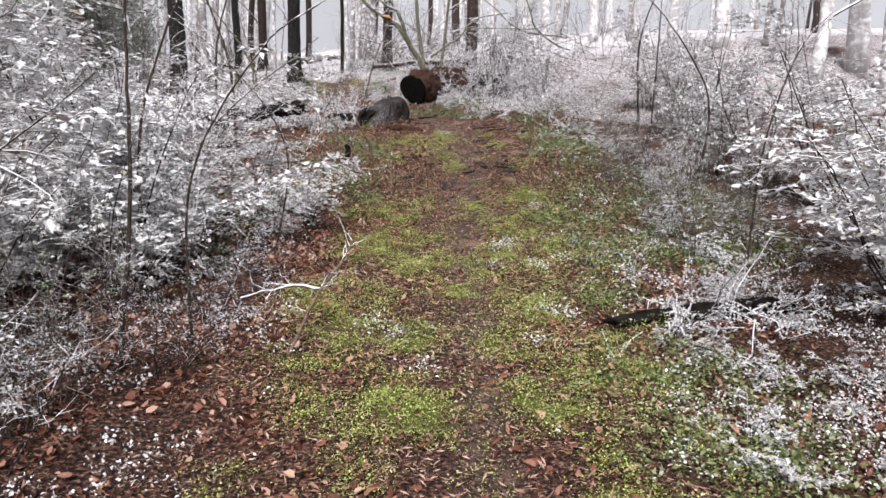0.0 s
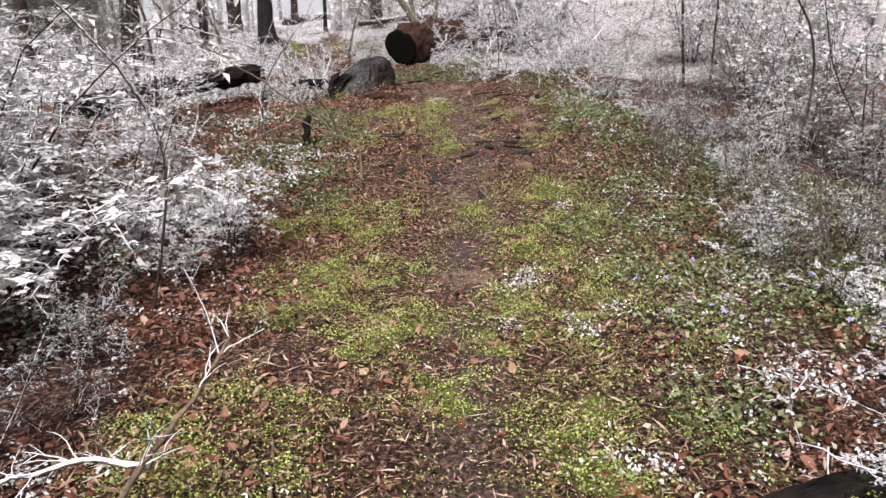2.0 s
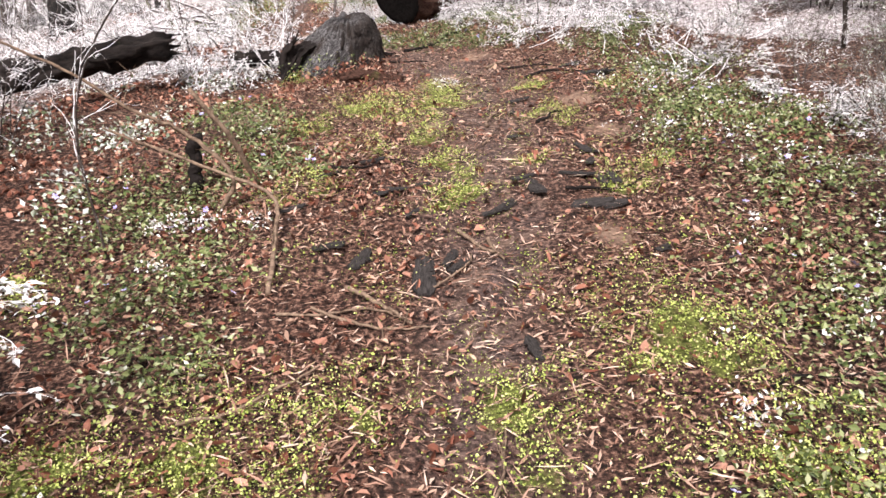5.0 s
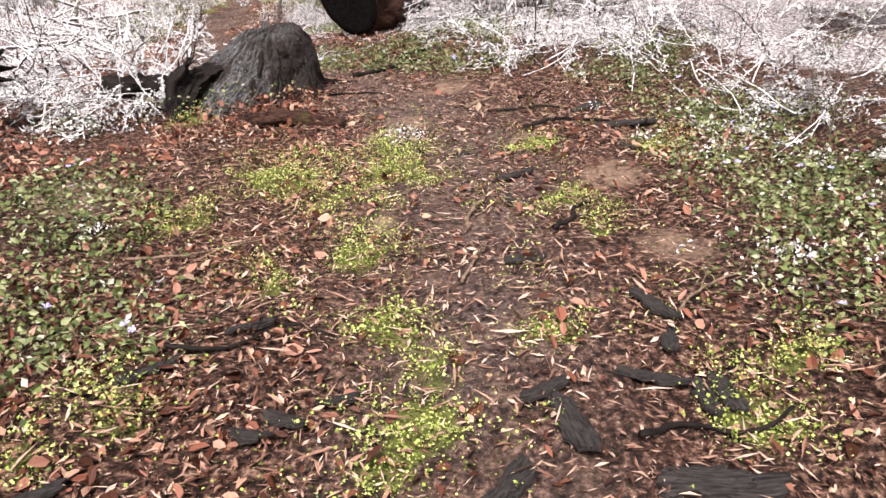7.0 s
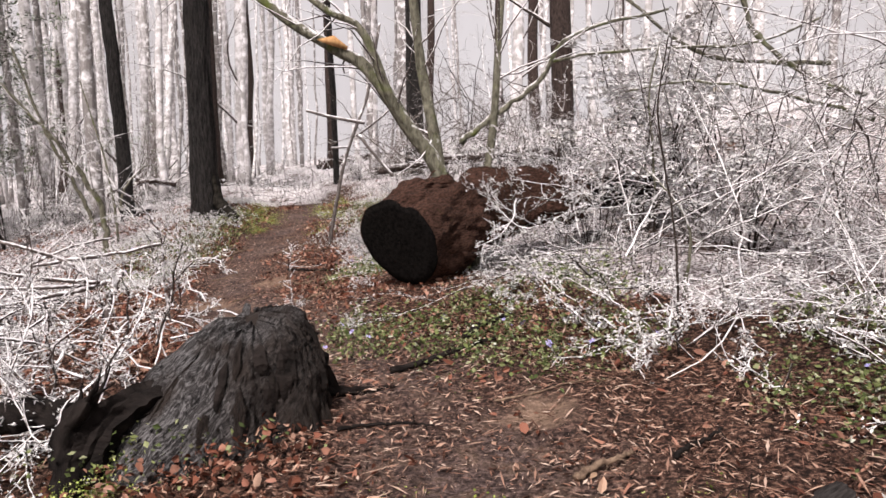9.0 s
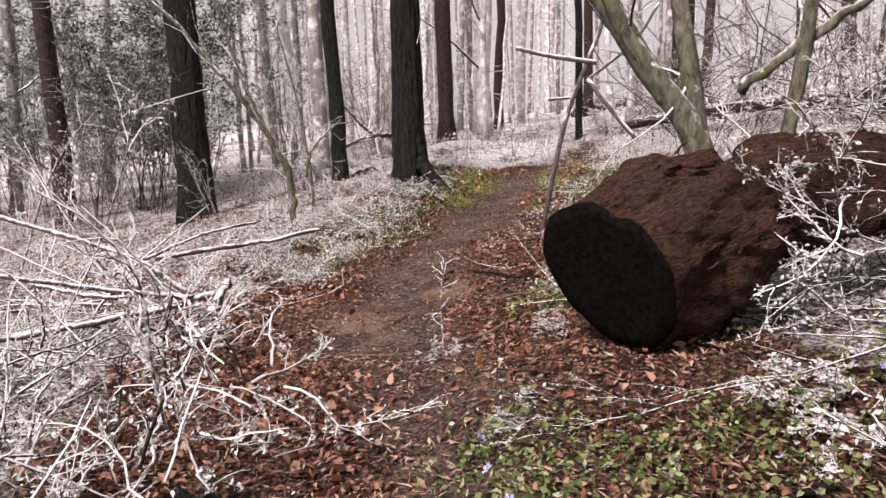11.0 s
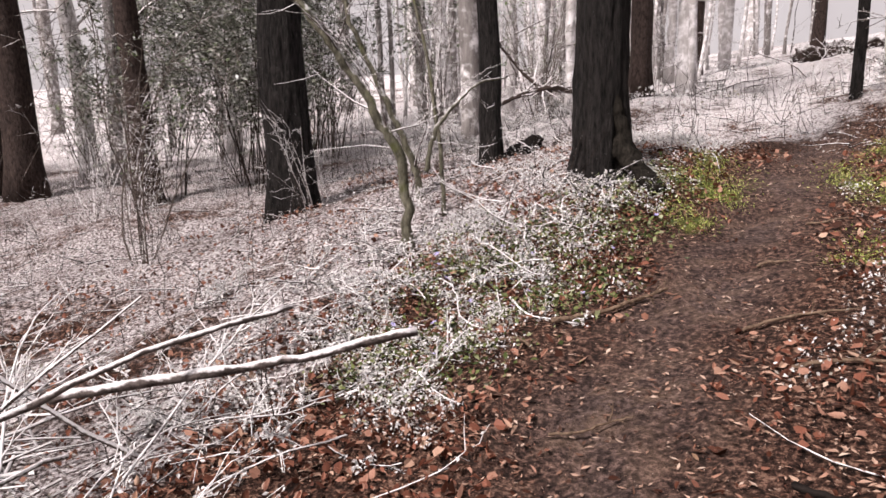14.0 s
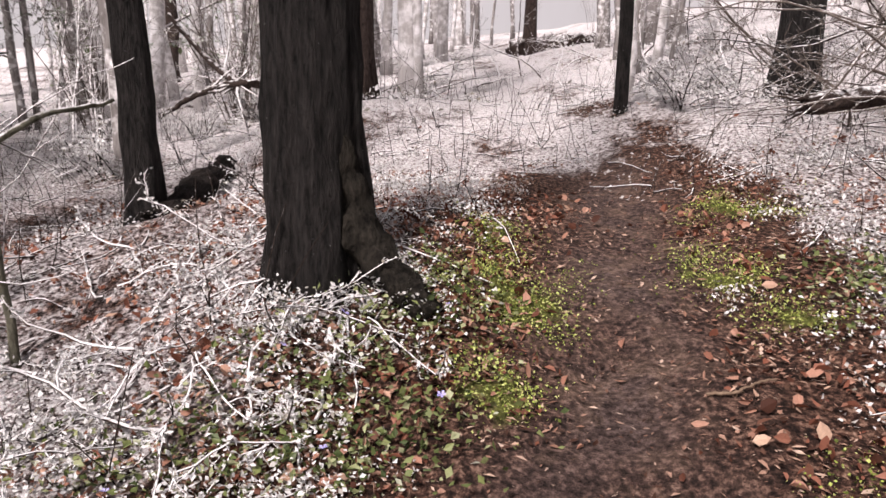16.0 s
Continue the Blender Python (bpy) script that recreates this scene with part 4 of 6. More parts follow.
# ---- rimed shrubs ----
def shrub_meshes(seed, tall, spread, stems, twigs, leaf_count, leaf_size, leaf_mat, stem_mat, twig_mat=TWIG):
    """Meshes of one shrub: stems, twigs and leaves."""
    r = np.random.default_rng(seed)
    wood, fine, foliage = [], Geo(), Geo()
    spots_for_leaves = []
    for _ in range(stems):
        a, q = r.uniform(0, 6.28), r.uniform(0, 0.14)
        ln = tall * r.uniform(0.55, 1.1)
        out = spread / tall
        path = curve_path((q * np.cos(a), q * np.sin(a), -0.05), (out * np.cos(a) * r.uniform(0.2, 1), out * np.sin(a) * r.uniform(0.2, 1), 1), ln, r, 6, 0.22, 0.01)
        wood.append(Geo())
        tube(wood[-1], path, np.linspace(r.uniform(0.004, 0.009), 0.002, len(path)), 5, cap=False)
        for _ in range(twigs):
            p, d = along(path, r.uniform(0.15, 1) ** 0.75)
            tw = curve_path(p, d / np.linalg.norm(d) * 0.6 + r.normal(size=3) * 0.75, ln * r.uniform(0.12, 0.34), r, 3, 0.5, 0.04)
            tube(fine, tw, np.linspace(0.0030, 0.0014, len(tw)), 3, cap=False)
            for _ in range(2):
                p2, d2 = along(tw, r.uniform(0.25, 1))
                t2 = curve_path(p2, d2 / (np.linalg.norm(d2) + 1e-9) + r.normal(size=3) * 0.7, ln * r.uniform(0.04, 0.12), r, 2, 0.4, 0.04)
                tube(fine, t2[::2], (0.0032, 0.0014), 3, cap=False)
                spots_for_leaves += [tw[-1], t2[1], t2[2], tw[2]]
    s = np.array(spots_for_leaves)
    s = s[np.argsort(s[:, 2])]
    pick = s[(len(s) * r.uniform(0, 1, max(leaf_count // 9, 8)) ** 0.75).astype(int)]
    at = pick[r.integers(0, len(pick), leaf_count)] + r.normal(size=(leaf_count, 3)) * np.array((0.042, 0.042, 0.018)) * leaf_size / 0.046
    leaves(foliage, at, leaf_size * r.uniform(0.35, 1.35, leaf_count), r, 0.6, 0.25)
    return [("stem", w.mesh("stem", stem_mat)) for w in wood], fine.mesh("twig_mass", twig_mat), foliage.mesh("foliage", leaf_mat, False)


def spray_meshes(seed, tall, spread, stems, boughs, leaf_size, leaf_mat=RIME_LEAF, stem_mat=TWIG, fill=1.0):
    """Meshes of a rimed shrub: arching stems that carry flat sprays of twigs, with rime leaves along each."""
    r = np.random.default_rng(seed)
    wood, fine, foliage, spots_for_leaves = [], Geo(), Geo(), []
    for _ in range(stems):
        a, q = r.uniform(0, 6.28), r.uniform(0, 0.16)
        ln = tall * r.uniform(0.6, 1.15)
        lean = spread / tall * r.uniform(0.25, 1.1)
        path = curve_path((q * np.cos(a), q * np.sin(a), -0.05), (lean * np.cos(a), lean * np.sin(a), 1), ln, r, 8, 0.24, 0.05)
        wood.append(Geo())
        tube(wood[-1], path, np.linspace(r.uniform(0.006, 0.011), 0.0025, len(path)), 5, cap=False)
        for _ in range(boughs):
            p, d = along(path, r.uniform(0.12, 1) ** 0.8)
            b = r.uniform(0, 6.28)
            bough = curve_path(p, (np.cos(b) + 0.5 * np.cos(a), np.sin(b) + 0.5 * np.sin(a), r.uniform(-0.1, 0.55)), tall * r.uniform(0.10, 0.30), r, 5, 0.3, 0.05)
            tube(fine, bough, np.linspace(0.004, 0.0016, len(bough)), 3, cap=False)
            for _ in range(7):
                q2, d2 = along(bough, r.uniform(0.1, 1))
                side = d2 / (np.linalg.norm(d2) + 1e-9) * 0.7 + r.normal(size=3) * np.array((0.8, 0.8, 0.25))
                tw = curve_path(q2, side, tall * r.uniform(0.025, 0.085), r, 2, 0.3, 0.03)
                tube(fine, tw[::2], (0.0028, 0.0014), 3, cap=False)
                k = int(r.integers(2, 8) * fill)
                u = r.uniform(0.1, 1.1, (k, 1))
                spots_for_leaves.append(tw[0] + (tw[2] - tw[0]) * u + r.normal(size=(k, 3)) * np.array((0.25, 0.25, 0.12)) * leaf_size)
    at = np.concatenate(spots_for_leaves)
    leaves(foliage, at, leaf_size * r.uniform(0.35, 1.3, len(at)), r, 0.7, 0.30, 0.2)
    return [("stem", w.mesh("stem", stem_mat)) for w in wood], fine.mesh("twig_mass", WHITE_TWIG), foliage.mesh("foliage", leaf_mat, False)


SHRUBS = {
    "dense": [spray_meshes(100 + k, 1.7, 0.95, 10, 12, 0.054) for k in range(4)],
    "low": [spray_meshes(120 + k, 0.75, 0.95, 9, 11, 0.036, fill=0.8) for k in range(3)],
    "sparse": [shrub_meshes(140 + k, 1.3, 0.8, 8, 12, 520, 0.028, RIME_LEAF, TWIG, WHITE_TWIG if k == 1 else TWIG) for k in range(3)],
    "bare": [shrub_meshes(180 + k, 1.5, 0.55, 6, 6, 160, 0.03, RIME_LEAF, WHITE_TWIG, WHITE_TWIG) for k in range(2)],
    "brown": [shrub_meshes(190 + k, 2.0, 1.0, 8, 13, 420, 0.04, GREEN_RIME, BROWN_TWIG, BROWN_TWIG) for k in range(3)],
    "holly": [shrub_meshes(170 + k, 2.6, 1.0, 7, 14, 5200, 0.05, HOLLY, TWIG, TWIG) for k in range(2)],
    "green": [shrub_meshes(160 + k, 2.6, 0.9, 9, 12, 2200, 0.06, GREEN_RIME, WHITE_TWIG, WHITE_TWIG) for k in range(2)],
}


def shrub(style, k, x, y, scale, turn, label, group, near=True):
    ob = thing("shrub", label, "shrub", group=group)
    stems, twigs, foliage = SHRUBS[style][k % len(SHRUBS[style])]
    for nm, me in stems[:None if near else 4]:
        part(nm, me, None, ob)
    tagged(part("twig_mass", twigs, None, ob), kind="stuff")
    tagged(part("foliage", foliage, None, ob), kind="stuff")
    ob.matrix_world = Matrix.Translation(on(x, y, -0.02)) @ pose(0, 0, 0, 0, 0, turn) @ Matrix.Scale(scale, 4)


def plant_shrubs():
    r = np.random.default_rng(55)
    # thickets on both sides of the first stretch: side, style, y range, x offsets from the trail, count, scale
    beds = (
        (-1, "brown", (-5.4, -3.3), (1.75, 3.0), 7, (0.4, 0.62)),
        (-1, "dense", (-3.2, 0.2), (2.2, 3.8), 10, (0.8, 1.15)),
        (-1, "dense", (-5.4, -3.2), (3.0, 4.4), 4, (0.9, 1.2)),
        (-1, "sparse", (-4.6, -1.0), (1.7, 2.3), 7, (0.4, 0.7)),
        (-1, "sparse", (1.5, 5.5), (2.9, 4.5), 6, (0.7, 1.1)),
        (-1, "dense", (-4.0, 3.0), (3.2, 5.2), 8, (1.1, 1.6)),
        (1, "dense", (-5.2, -0.6), (2.8, 4.2), 7, (0.9, 1.3)),
        (1, "brown", (-0.8, 4.6), (2.3, 3.6), 9, (0.5, 0.75)),
        (1, "dense", (0.5, 5.0), (3.4, 4.6), 5, (0.9, 1.3)),
        (1, "brown", (-1.4, 5.4), (1.85, 2.5), 10, (0.3, 0.5)),
        (1, "sparse", (-1.2, 3.2), (2.1, 3.2), 8, (0.45, 0.75)),
        (1, "low", (-4.6, -1.5), (1.2, 2.5), 13, (0.25, 0.42)),
        (1, "low", (-1.2, 5.8), (1.9, 2.8), 9, (0.4, 0.65)),
        (1, "dense", (5.2, 11.5), (3.6, 5.4), 6, (0.9, 1.3)),
        (1, "low", (9.2, 15.0), (1.3, 2.6), 12, (0.3, 0.5)),
        (1, "sparse", (9.5, 18.0), (1.9, 4.5), 16, (0.6, 1.1)),
        (1, "low", (15, 22.0), (0.8, 4.0), 9, (0.6, 1.1)),
        (-1, "low", (15, 22.0), (0.8, 4.5), 7, (0.6, 1.1)),
        (-1, "bare", (6.5, 12.5), (4.5, 10.0), 22, (0.5, 1.0)),
        (-1, "bare", (10.8, 18.0), (3.2, 8.0), 26, (0.35, 0.8)),
        (-1, "low", (9.8, 15.0), (1.3, 3.2), 7, (0.22, 0.4)),
    )
    for side, style, (y0, y1), (d0, d1), count, (s0, s1) in beds:
        word = {"dense": "dense white-rimed leafy shrub beside the trail", "low": "low white-rimed bush at the trail edge", "sparse": "thin twiggy shrub coated with rime", "bare": "bare rimed shrub on the slope", "brown": "tangled grey-brown twiggy bush with a little rime"}[style]
        for k in range(count):
            y = y0 + (y1 - y0) * (k + r.uniform(0.1, 0.9)) / count
            x = trail_x(y) + side * r.uniform(d0, d1)
            kind_no, size, turn = int(r.integers(0, 9)), r.uniform(s0, s1), r.uniform(0, 360)
            if (x + 3.25) ** 2 + (y - 12.6) ** 2 > 1.3:
                shrub(style, kind_no, x, y, size, turn, word, style + " shrubs")
    for x, y, s in ((-1.52, 0.55, 0.50), (-1.85, 1.0, 0.55), (-2.2, 0.45, 0.7), (-1.75, -0.05, 0.38)):
        shrub("dense", int(r.integers(0, 9)), x, y, s, r.uniform(0, 360), "bright white-rimed leafy shrub beside the trail", "dense shrubs")
    for x, y, s in ((-7.6, 13.6, 0.95), (-8.3, 14.1, 1.2), (-9.0, 14.9, 1.35), (-8.6, 13.2, 0.9), (-9.6, 16.4, 1.6), (-9.3, 14.8, 1.5), (-9.9, 13.6, 1.2), (-10.4, 17.0, 1.9), (-12.5, 15.5, 2.0), (-13.0, 19.0, 2.2), (-11.5, 22, 2.2), (-16, 18, 2.4), (-14.5, 12.0, 2.0)):
        shrub("holly" if y < 17.5 and x > -11 else "green", int(r.integers(0, 9)), x, y, s, r.uniform(0, 360), "tall evergreen bush with lightly rimed grey-green leaves", "evergreen bushes")
    for k in range(18):
        x, y = -6.4 - 10 * ((k * 0.618) % 1), 10.2 + 9.5 * ((k * 0.367 + 0.13) % 1)
        shrub("brown", int(r.integers(0, 9)), x, y, r.uniform(0.8, 1.5), r.uniform(0, 360), "tangled grey-brown twiggy bush on the slope", "twiggy bushes")
    for x, y, s in ((-1.1, 8.9, 0.2), (-0.48, 8.2, 0.2), (-0.62, 9.0, 0.22), (-0.5, 9.9, 0.5), (-0.1, 10.3, 0.6), (-0.75, 10.8, 0.5), (0.3, 9.9, 0.6), (-0.9, 11.9, 0.35), (0.52, 8.25, 0.42)):
        shrub("low", int(r.integers(0, 9)), x, y, s, r.uniform(0, 360), "small white-rimed plant near the log", "small rimed plants")
    # understory all through the wood behind
    k = 0
    while k < 60:
        a, dist = r.uniform(-1.9, 1.5), r.uniform(9, 34)
        x, y = -2.5 + dist * np.sin(a), 9 + dist * np.cos(a)
        if abs(x - trail_x(y)) < 1.8 or (-12 < x < 3 and y < 16.5):
            continue
        shrub("bare", int(r.integers(0, 9)), x, y, r.uniform(0.9, 2.0), r.uniform(0, 360), "bare rimed woodland shrub", "woodland shrubs", False)
        k += 1


plant_shrubs()


# ---- fallen brush ----
def brush_pile(label, seeds, count, origin, aim, length, thick, lift, twigs=7, droop=0.03, heavy=(), wander=0.34, wood=(WHITE_TWIG, TWIG), heavy_wood=BRANCH_BARK):
    """A heap of rimed dead branches: a few heavy ones, and a tangle of thin ones."""
    r = np.random.default_rng(seeds)
    x0, y0, z0 = on(*origin(r)[:2])
    base = np.array((x0, y0, z0))
    ob = thing("brush_pile", label, "brush pile", base)
    for points, a, b in heavy:
        g = Geo()
        path = smooth_path(points, 6)
        path[1:-1] += r.normal(size=(len(path) - 2, 3)) * a * 0.2
        tube(g, path - base, np.linspace(a, b, len(path)), 8, lambda t, th: 1 + 0.1 * np.sin(3 * th + 20 * t))
        gnarl(g, a * 0.5, 16)
        part("branch", g, heavy_wood, ob, "thick rimed dead branch")
    fine, rime = Geo(), []
    for k in range(count):
        x, y = origin(r)[:2]
        p = np.array((x, y, hz(x, y) + r.uniform(*lift))) - base
        ln = length * r.uniform(0.45, 1.15)
        path = curve_path(p, aim(r), ln, r, 7, wander, droop)
        low = height(path[:, 0] + base[0], path[:, 1] + base[1]) - base[2] + 0.015
        path[:, 2] = np.maximum(path[:, 2], low)
        t0 = thick * r.uniform(0.4, 1.2)
        g = fine
        if k < 24:
            g = Geo()
        tube(g, path, np.linspace(t0, 0.003, len(path)), 5, cap=False)
        rime += [along(path, u)[0] for u in r.uniform(0.2, 1, 8)]
        for _ in range(twigs):
            q, d = along(path, r.uniform(0.15, 1))
            tw = curve_path(q, d / np.linalg.norm(d) + r.normal(size=3) * 0.6, ln * r.uniform(0.1, 0.32), r, 4, 0.35)
            tube(g, tw, np.linspace(0.0036, 0.0014, len(tw)), 3, cap=False)
            rime += [along(tw, u)[0] for u in r.uniform(0.1, 1, 7)]
            for _ in range(3):
                q2, d2 = along(tw, r.uniform(0.2, 1))
                t2 = curve_path(q2, d2 / (np.linalg.norm(d2) + 1e-9) + r.normal(size=3) * 0.6, ln * r.uniform(0.04, 0.11), r, 2, 0.3)
                tube(g, t2, np.linspace(0.0024, 0.0011, len(t2)), 3, cap=False)
                rime += [t2[1], t2[2], (t2[1] + t2[2]) / 2]
        if k < 24:
            part("branch", g, wood[0] if k % 2 else wood[1], ob)
    if fine.count:
        tagged(part("twig_mass", fine, wood[0], ob), kind="stuff")
    flakes = Geo()
    rime = rime if wood[0] is WHITE_TWIG else rime[::6]
    rime = np.array(rime) + r.normal(size=(len(rime), 3)) * 0.004
    leaves(flakes, rime, r.uniform(0.008, 0.026, len(rime)), r, 0.4, 0.28)
    tagged(part("rime", flakes, RIME_LEAF, ob, "clinging white rime", False), kind="stuff")
    return ob


def box(x0, x1, y0, y1):
    return lambda r: (r.uniform(x0, x1), r.uniform(y0, y1))


def toward(x, y, z, s, flat=1.0):
    return lambda r: np.array((x, y, z)) + r.normal(size=3) * np.array((s, s, s * flat))


brush_pile("tangle of arching rimed branches over the fallen log", 71, 60, box(1.1, 2.6, 7.4, 9.4), toward(0.6, -0.1, 0.55, 0.55), 1.7, 0.007, (0.0, 0.6), 8)
brush_pile("white-rimed brush spilling onto the trail edge", 72, 46, box(0.8, 2.3, 7.0, 7.9), toward(-0.2, -0.4, 0.05, 0.55, 0.5), 0.62, 0.0042, (0.02, 0.24), 8)
brush_pile("rimed twigs hanging over the log end", 84, 46, box(0.2, 1.5, 8.9, 9.6), toward(-0.1, -0.35, 0.45, 0.65), 0.8, 0.007, (0.1, 0.75), 7)
brush_pile("long rimed fallen treetop branches over the bank", 73, 54, box(1.8, 4.4, 7.4, 10.2), toward(0.1, -0.35, 0.7, 0.6), 2.3, 0.009, (0.1, 1.2), 8, 0.05, (([(3.13, 9.0, 2.29), (2.81, 9.0, 2.4), (2.31, 9.0, 2.53), (1.83, 9.0, 2.6), (1.39, 9.0, 2.54)], 0.018, 0.008), ([(3.22, 9.3, 2.5), (2.84, 9.3, 2.63), (2.42, 9.3, 2.96), (2.28, 9.3, 3.31), (2.07, 9.3, 3.79)], 0.026, 0.014), ([(0.16, 9.7, 2.25), (0.48, 9.7, 2.49), (0.8, 9.7, 2.72), (1.1, 9.7, 3.1), (1.87, 9.7, 3.28)], 0.03, 0.01), ([(0.9, 9.4, 2.84), (1.23, 9.4, 2.89), (1.75, 9.4, 2.91), (2.42, 9.4, 2.93), (2.95, 9.4, 3.11)], 0.012, 0.01), ([(1.47, 8.5, 1.83), (1.45, 8.5, 2.15), (1.43, 8.5, 2.46), (1.5, 8.5, 2.79)], 0.008, 0.005), ([(1.52, 8.0, 1.18), (1.57, 8.05, 1.55), (1.51, 8.2, 1.77), (1.36, 8.5, 2.01)], 0.012, 0.006), ([(3.19, 9.8, 2.82), (2.19, 9.8, 2.92), (1.59, 9.8, 3.36), (1.2, 9.8, 3.64)], 0.022, 0.01)), heavy_wood=GREEN_BARK)
brush_pile("low white-rimed brush beside the worn trail", 74, 40, box(1.5, 3.4, 5.2, 7.0), toward(-0.3, -0.3, 0.3, 0.6), 0.8, 0.005, (0.0, 0.22), 7)
brush_pile("heap of rimed dead branches on the lower bank", 75, 165, box(-4.5, -2.8, 7.4, 9.7), toward(-0.5, -0.2, 0.02, 0.6, 0.45), 1.5, 0.009, (0.02, 0.26), 5, 0.03, (
    ([(-3.54, 7.64, 1.59), (-3.00, 8.20, 1.40), (-2.71, 8.50, 1.30), (-2.45, 8.70, 1.25)], 0.010, 0.016),
    ([(-4.07, 8.16, 1.90), (-3.35, 8.40, 1.66), (-2.75, 8.60, 1.46), (-2.47, 8.72, 1.24)], 0.010, 0.016),
    ([(-3.44, 7.60, 1.08), (-2.92, 8.20, 1.15), (-2.57, 8.60, 1.20), (-2.46, 8.90, 1.23)], 0.015, 0.019),
    ([(-2.42, 8.93, 1.28), (-2.42, 8.92, 1.26), (-2.43, 8.82, 1.14), (-2.45, 8.75, 0.98)], 0.026, 0.03),
    ([(-3.6, 8.6, 1.28), (-3.1, 8.65, 1.22), (-2.7, 8.9, 1.2)], 0.012, 0.016),
    ([(-3.4, 9.38, 1.31), (-3.14, 9.65, 1.34), (-2.9, 9.94, 1.37), (-2.65, 10.22, 1.42)], 0.018, 0.013),
    ([(-3.4, 9.0, 1.25), (-3.15, 9.55, 1.45), (-3.0, 10.0, 1.5)], 0.012, 0.008)), 0.2)
brush_pile("white-rimed brush heaped behind the stump", 76, 115, box(-3.3, -1.25, 6.5, 8.1), toward(-0.2, 0.0, 0.35, 0.65), 0.75, 0.008, (0.0, 0.42), 7)
brush_pile("rimed twigs hanging over the shaded hollow beside the stump", 85, 34, box(-2.3, -1.35, 6.3, 6.8), toward(0.1, -0.5, -0.05, 0.5, 0.5), 0.6, 0.004, (0.12, 0.32), 7, 0.05)
brush_pile("low tangle of rimed twigs on the trail bank", 86, 40, box(-4.1, -2.95, 10.0, 12.7), toward(0.1, -0.2, 0.05, 0.6, 0.3), 0.5, 0.004, (0.03, 0.10), 7, 0.03)
brush_pile("rimed dead twigs scattered on the slope", 77, 110, box(-4.8, -2.95, 10.0, 13.4), toward(-0.2, 0.1, 0.0, 0.6, 0.25), 0.62, 0.006, (0.02, 0.09), 5, 0.06)
brush_pile("rimed twigs at the foot of the large tree", 78, 22, box(-3.8, -3.0, 12.3, 13.0), toward(0.2, 0.0, 0.0, 0.7, 0.2), 0.45, 0.006, (0.02, 0.08), 5)
brush_pile("dark brush heap on the upper bank", 79, 46, box(-1.1, 1.4, 14.8, 17.0), toward(-0.5, -0.1, 0.35, 0.6), 1.9, 0.012, (0.1, 0.9), 8, wood=(BROWN_TWIG, TWIG))
brush_pile("tangled deadfall among the far trunks", 80, 26, box(-8.2, -6.8, 19.5, 21.5), toward(0.3, 0.2, 0.4, 0.7), 2.2, 0.02, (0.0, 0.5), 6)
brush_pile("brown drooping brush over a dark log", 82, 40, box(-0.9, 1.2, 15.2, 16.8), toward(-0.4, -0.2, -0.1, 0.6), 1.4, 0.012, (0.5, 1.6), 8, 0.08, wood=(BROWN_TWIG, BROWN_TWIG))
brush_pile("rimed deadfall lying between the slender trees", 83, 60, box(-6.0, 0.5, 18.0, 24.0), toward(0.0, 0.0, 0.1, 0.7), 1.4, 0.014, (0.02, 0.2), 5)
old_log("dark fallen log under rimed branches", (-1.3, 15.1, 2.20), (1.4, 15.6, 2.5), 0.05, 0.08, RED_BARK, 12)
brush_pile("frosted twigs over the dark branch", 81, 44, box(0.9, 2.2, -2.9, -2.2), toward(0.0, -0.2, 0.25, 0.7), 0.55, 0.006, (0.02, 0.16), 6)

# bare branches that stand out on the first stretch
bare_stem("forked_branch", "fallen pale forked branch leaning from a rotten stub", [on(-1.06, 2.89, 0.02), (-0.98, 2.9, 0.56), (-1.2, 2.88, 0.80), (-1.39, 2.83, 0.9), (-1.69, 2.78, 1.12), (-2.0, 2.7, 1.3)], 0.013, 0.006, DRY_TWIG, "", 5, 8, twig_len=0.3, twig_mat=DRY_TWIG)
bare_stem("forked_branch", "pale stick crossing a forked branch", [on(-0.93, 3.2, 0.02), (-1.0, 3.05, 0.72), (-1.16, 2.95, 1.0)], 0.016, 0.012, DRY_TWIG, "", 2, 9, twig_len=0.2, twig_mat=DRY_TWIG)
bare_stem("forked_branch", "long bent pale branch rising from leaf litter", [on(-0.66, 2.05, 0.01), (-0.68, 2.4, 0.38), (-0.74, 2.68, 0.5), (-1.05, 2.85, 0.60), (-1.6, 2.9, 0.82)], 0.012, 0.007, DRY_TWIG, "", 6, 10, twig_len=0.35, twig_mat=DRY_TWIG)
bare_stem("dead_stub", "short rotten dark stub in the leaf litter", [on(-1.3, 3.3, -0.05), (-1.29, 3.32, 0.60), (-1.27, 3.33, 0.70)], 0.042, 0.03, BLACK_ROT, "", 0, 11, category="tree stump")
bare_stem("rimed_branch", "white-rimed forked dead branch beside the trail", [on(-1.25, -2.95, 0.02), (-1.12, -2.6, 0.08), (-1.0, -2.3, 0.22), (-0.91, -2.12, 0.36)], 0.012, 0.006, DRY_TWIG, "", 9, 12, twig_len=0.32)
bare_stem("rimed_branch", "white-rimed side branch over leaf litter", [(-1.08, -2.5, 0.1), (-1.3, -2.5, 0.12), (-1.6, -2.55, 0.05)], 0.011, 0.006, WHITE_TWIG, "", 9, 17, twig_len=0.25)
bare_stem("rimed_branch", "long thin rimed branch over the bank", [(-2.6, 0.4, 0.55), (-1.8, 0.5, 0.62), (-1.4, 0.6, 0.72), (-1.1, 0.75, 0.86)], 0.012, 0.005, DRY_TWIG, "", 8, 13, twig_len=0.3)
